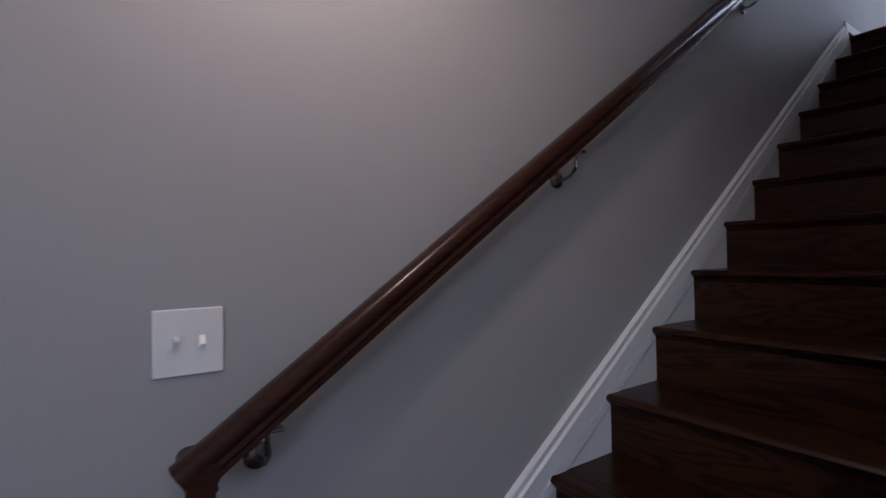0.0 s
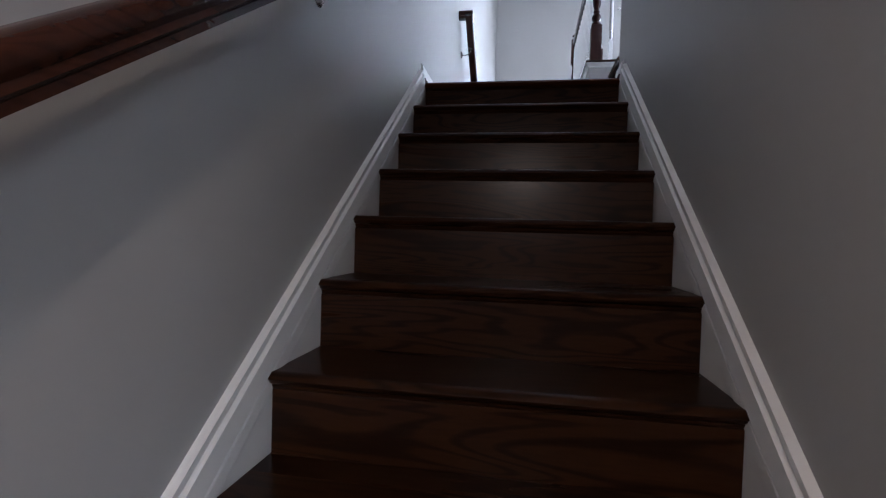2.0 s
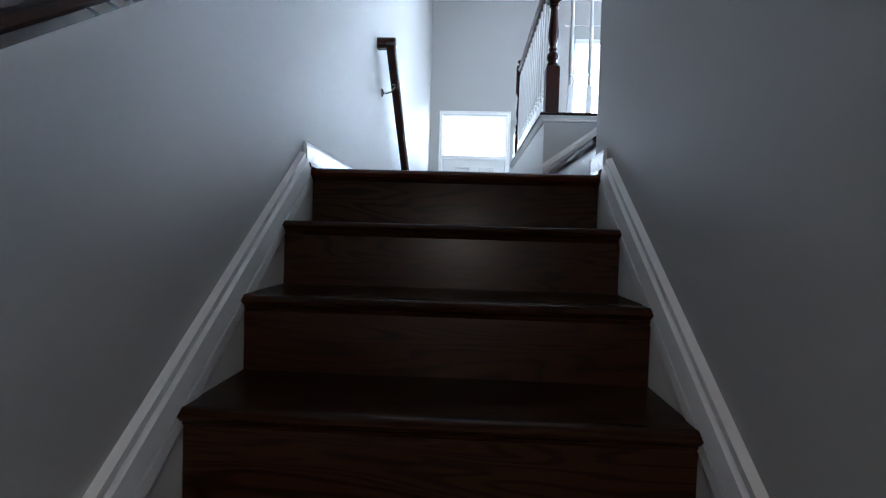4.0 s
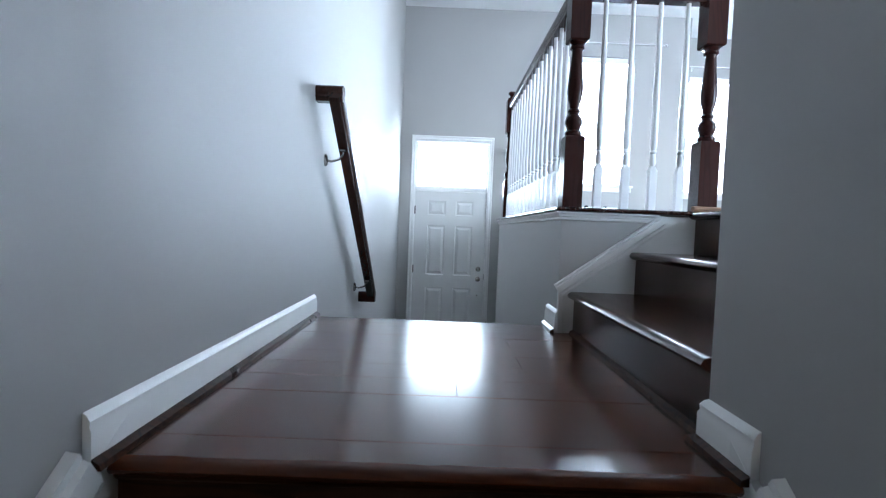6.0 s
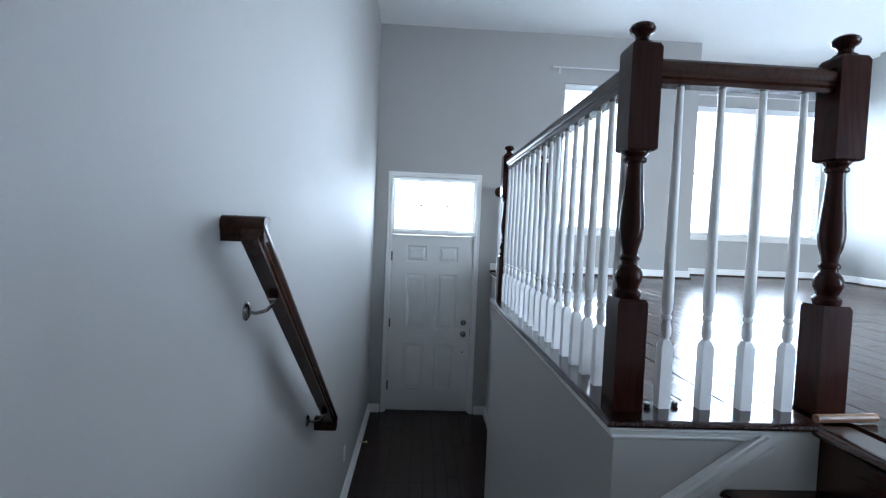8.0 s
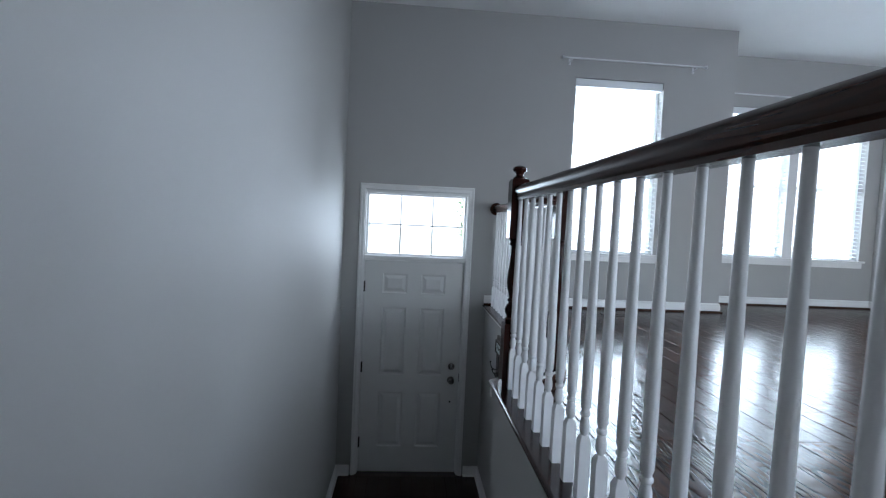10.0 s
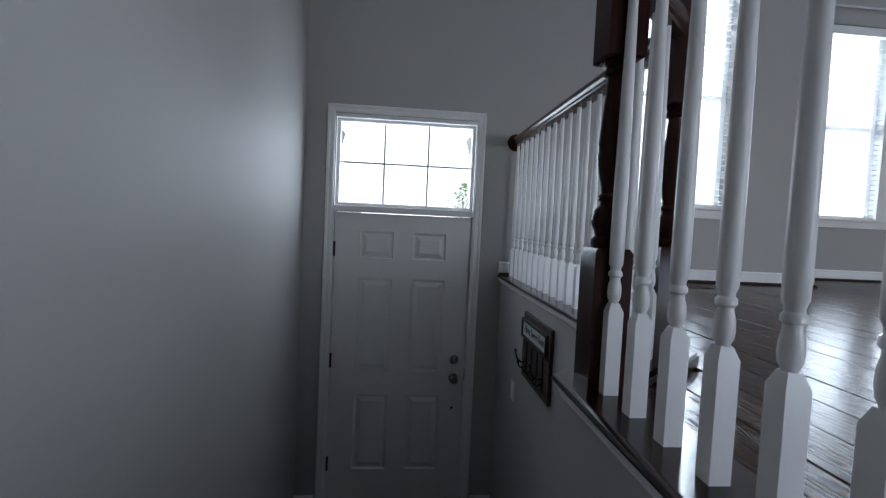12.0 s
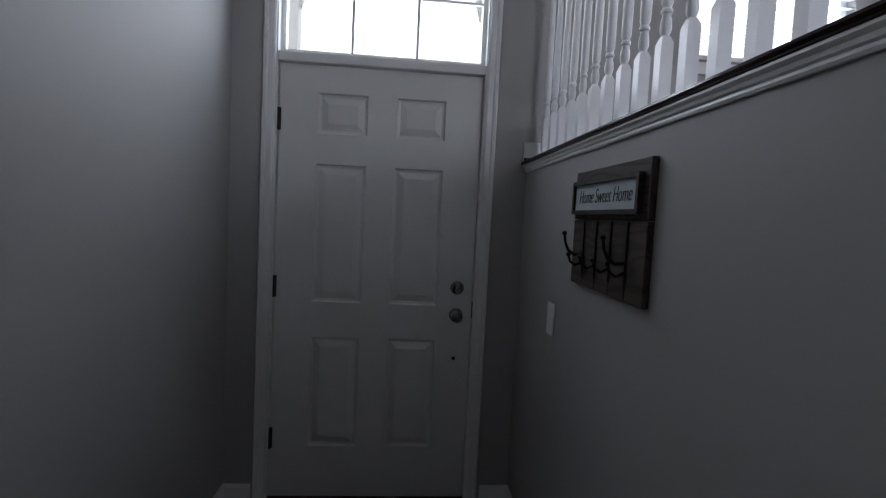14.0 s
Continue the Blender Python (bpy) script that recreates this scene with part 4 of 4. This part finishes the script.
# ---- outside ----
structure("ground", box(-400, 400, 0.9, 700, -0.75, -0.35), GRASS, "green lawn outside", "ground")
structure("backdrop_sky", box(-260, 260, 180, 180.5, -6, 240), HAZE, "bright hazy white sky beyond the street", "sky")
structure("porch_floor", box(0.2, 2.1, 0.16, 1.6, -0.5, -0.02), CONCRETE, "concrete porch outside the door", "ground")
for x, label in ((0.610, "small pale bracket of the porch roof beside the post"), (1.650, "small pale bracket of the porch roof near the corner")):
    s = 1 if x < 1 else -1
    ob = thing("porch_bracket", label, "bracket", "porch brackets")
    part("arm", prism([(x, 2.70), (x + s * 0.035, 2.66), (x + s * 0.022, 2.63), (x, 2.55), (x - s * 0.012, 2.55), (x - s * 0.012, 2.70)], "y", 0.715, 0.745, 0.002), SIDING, ob)
    part("post", box(x + 0.012, x + 0.112, 0.68, 0.78, -0.02, 3.1, 0.004) if s < 0 else box(x - 0.112, x - 0.012, 0.68, 0.78, -0.02, 3.1, 0.004), SIDING, ob)
structure("road", box(-200, 200, 14, 21, -0.36, -0.33), ASPHALT, "asphalt street outside", "road")


def far_house(x, y, w, mat, label, base):
    ob = thing("house", label, "house", "", "")
    part("wall", box(x, x + w, y, y + 9, base, base + 6.0), mat, ob)
    part("roof", prism([(y - 0.5, base + 5.9), (y + 4.5, base + 8.0), (y + 9.5, base + 5.9)], "x", x - 0.4, x + w + 0.4), ROOF, ob)
    for i in range(3):
        for z in (base + 1.2, base + 3.9):
            wx = x + w * (i + 0.5) / 3
            wd = part("window", box(wx - 0.55, wx + 0.55, y - 0.05, y + 0.02, z, z + 1.5), WHITE, ob)
            part("pane", box(wx - 0.45, wx + 0.45, y - 0.06, y - 0.052, z + 0.1, z + 1.4), DARKGLASS, wd)


far_house(-13.0, 62, 8.0, SIDING, "pale two-storey house far across the street", -4.6)


def tree(x, y, label):
    ob = thing("tree", label, "tree")
    rnd = random.Random(5)
    b = tube([(x, y, -0.4), (x + 0.05, y, 0.8), (x - 0.03, y, 1.9), (x, y, 3.2)], [0.13, 0.10, 0.07, 0.03], 10)
    for i in range(7):
        a = i * 0.9
        tube([(x, y, 1.3 + i * 0.22), (x + 0.4 * math.cos(a), y + 0.4 * math.sin(a), 1.75 + i * 0.24), (x + 0.75 * math.cos(a), y + 0.75 * math.sin(a), 2.1 + i * 0.25)], [0.035, 0.022, 0.008], 6, bm=b)
    part("trunk", b, BARK, ob)
    b = bmesh.new()
    for i in range(900):
        a, t = rnd.random() * 6.28, rnd.random()
        z = 1.7 + 2.4 * t
        r = (0.25 + 0.9 * math.sin(math.pi * min(1, t * 0.9 + 0.1))) * math.sqrt(rnd.random()) * (0.75 + 0.35 * math.sin(a * 3 + z * 4))
        c = Vector((x + r * math.cos(a), y + r * math.sin(a), z))
        u = Vector((rnd.uniform(-1, 1), rnd.uniform(-1, 1), rnd.uniform(-1, 1))).normalized() * 0.07
        v = u.orthogonal().normalized() * 0.035
        b.faces.new([b.verts.new(c + q) for q in (-u, v, u, -v)])
    part("crown", b, LEAF, ob)


tree(4.3, 22.0, "small leafy green street tree")

# ---- floor boards ----
def boards(parent, mat, along, across0, across1, width, z, seed, clip, gap=0.0011):
    """Rows of boards with staggered ends and fine gaps. clip(row) gives the stretch that a row covers."""
    rnd = random.Random(seed)
    shared = {}
    n = int((across1 - across0) / width + 0.999)
    for i in range(n):
        a = across0 + i * width
        w = min(width, across1 - a)
        for lo, hi in clip(a + w / 2):
            p = lo
            while p < hi - 0.02:
                size = round(rnd.uniform(0.6, 1.5), 1)
                q = min(hi, p + size)
                if hi - q < 0.25:
                    q = hi
                key = (round(q - p, 3), round(w, 4))
                if key not in shared:
                    L, g = q - p - gap * 1.6, w / 2 - gap
                    e = gap * 1.6
                    b = bmesh.new()
                    rows = [[b.verts.new((x, y, zz)) for x, y in ((-gg, -ll), (gg, -ll), (gg, ll), (-gg, ll))] for gg, ll, zz in ((g, L / 2, -0.018), (g, L / 2, -0.0012), (g - e, L / 2 - e, 0.0))]
                    for r0, r1 in zip(rows, rows[1:]):
                        for j in range(4):
                            b.faces.new((r0[j], r0[(j + 1) % 4], r1[(j + 1) % 4], r1[j]))
                    b.faces.new(rows[0])
                    b.faces.new(rows[-1])
                    shared[key] = mesh_of(b, "plank", mat)
                o = part("plank", shared[key], mat, parent)
                dz = rnd.uniform(-0.0006, 0.0006)
                if along == "y":
                    o.location, o.rotation_euler = (a + w / 2, (p + q) / 2, z + dz), (rnd.uniform(-0.0005, 0.0005), rnd.uniform(-0.002, 0.002), 0)
                else:
                    o.location, o.rotation_euler = ((p + q) / 2, a + w / 2, z + dz), (0, 0, radians(-90))
                p = q


living = thing("floor_living", "dark hand-scraped hardwood floor, glossy", "floor", kind="structure")


def living_rows(x):
    lo = -4.172
    if x > 2.13:
        lo = BACK_Y + 0.002
    hi = -0.002 if x < 4.1 else 0.598
    if x < 1.925:
        lo2 = max(lo, -4.172)
        return [(lo2, min(hi, -2.29 + (x - 1.625) - 0.06))]
    return [(lo, hi)]


boards(living, FLOOR, "y", 1.625, 6.28, 0.127, MAIN, 3, living_rows)
foyer = thing("floor_foyer", "dark stained hardwood foyer floor", "floor", kind="structure")
boards(foyer, FOYERWOOD, "y", XL, 1.80, 0.1025, 0.0, 4, lambda x: [(F_END - 0.03, -0.001 if x < KNEE else 0.0)] if x < KNEE else [(-2.235 + (x - KNEE), -0.001)])
part("subfloor", box(0.36, 1.95, F_END - 0.05, 0.0, -0.10, -0.0185), FLOOR, foyer)
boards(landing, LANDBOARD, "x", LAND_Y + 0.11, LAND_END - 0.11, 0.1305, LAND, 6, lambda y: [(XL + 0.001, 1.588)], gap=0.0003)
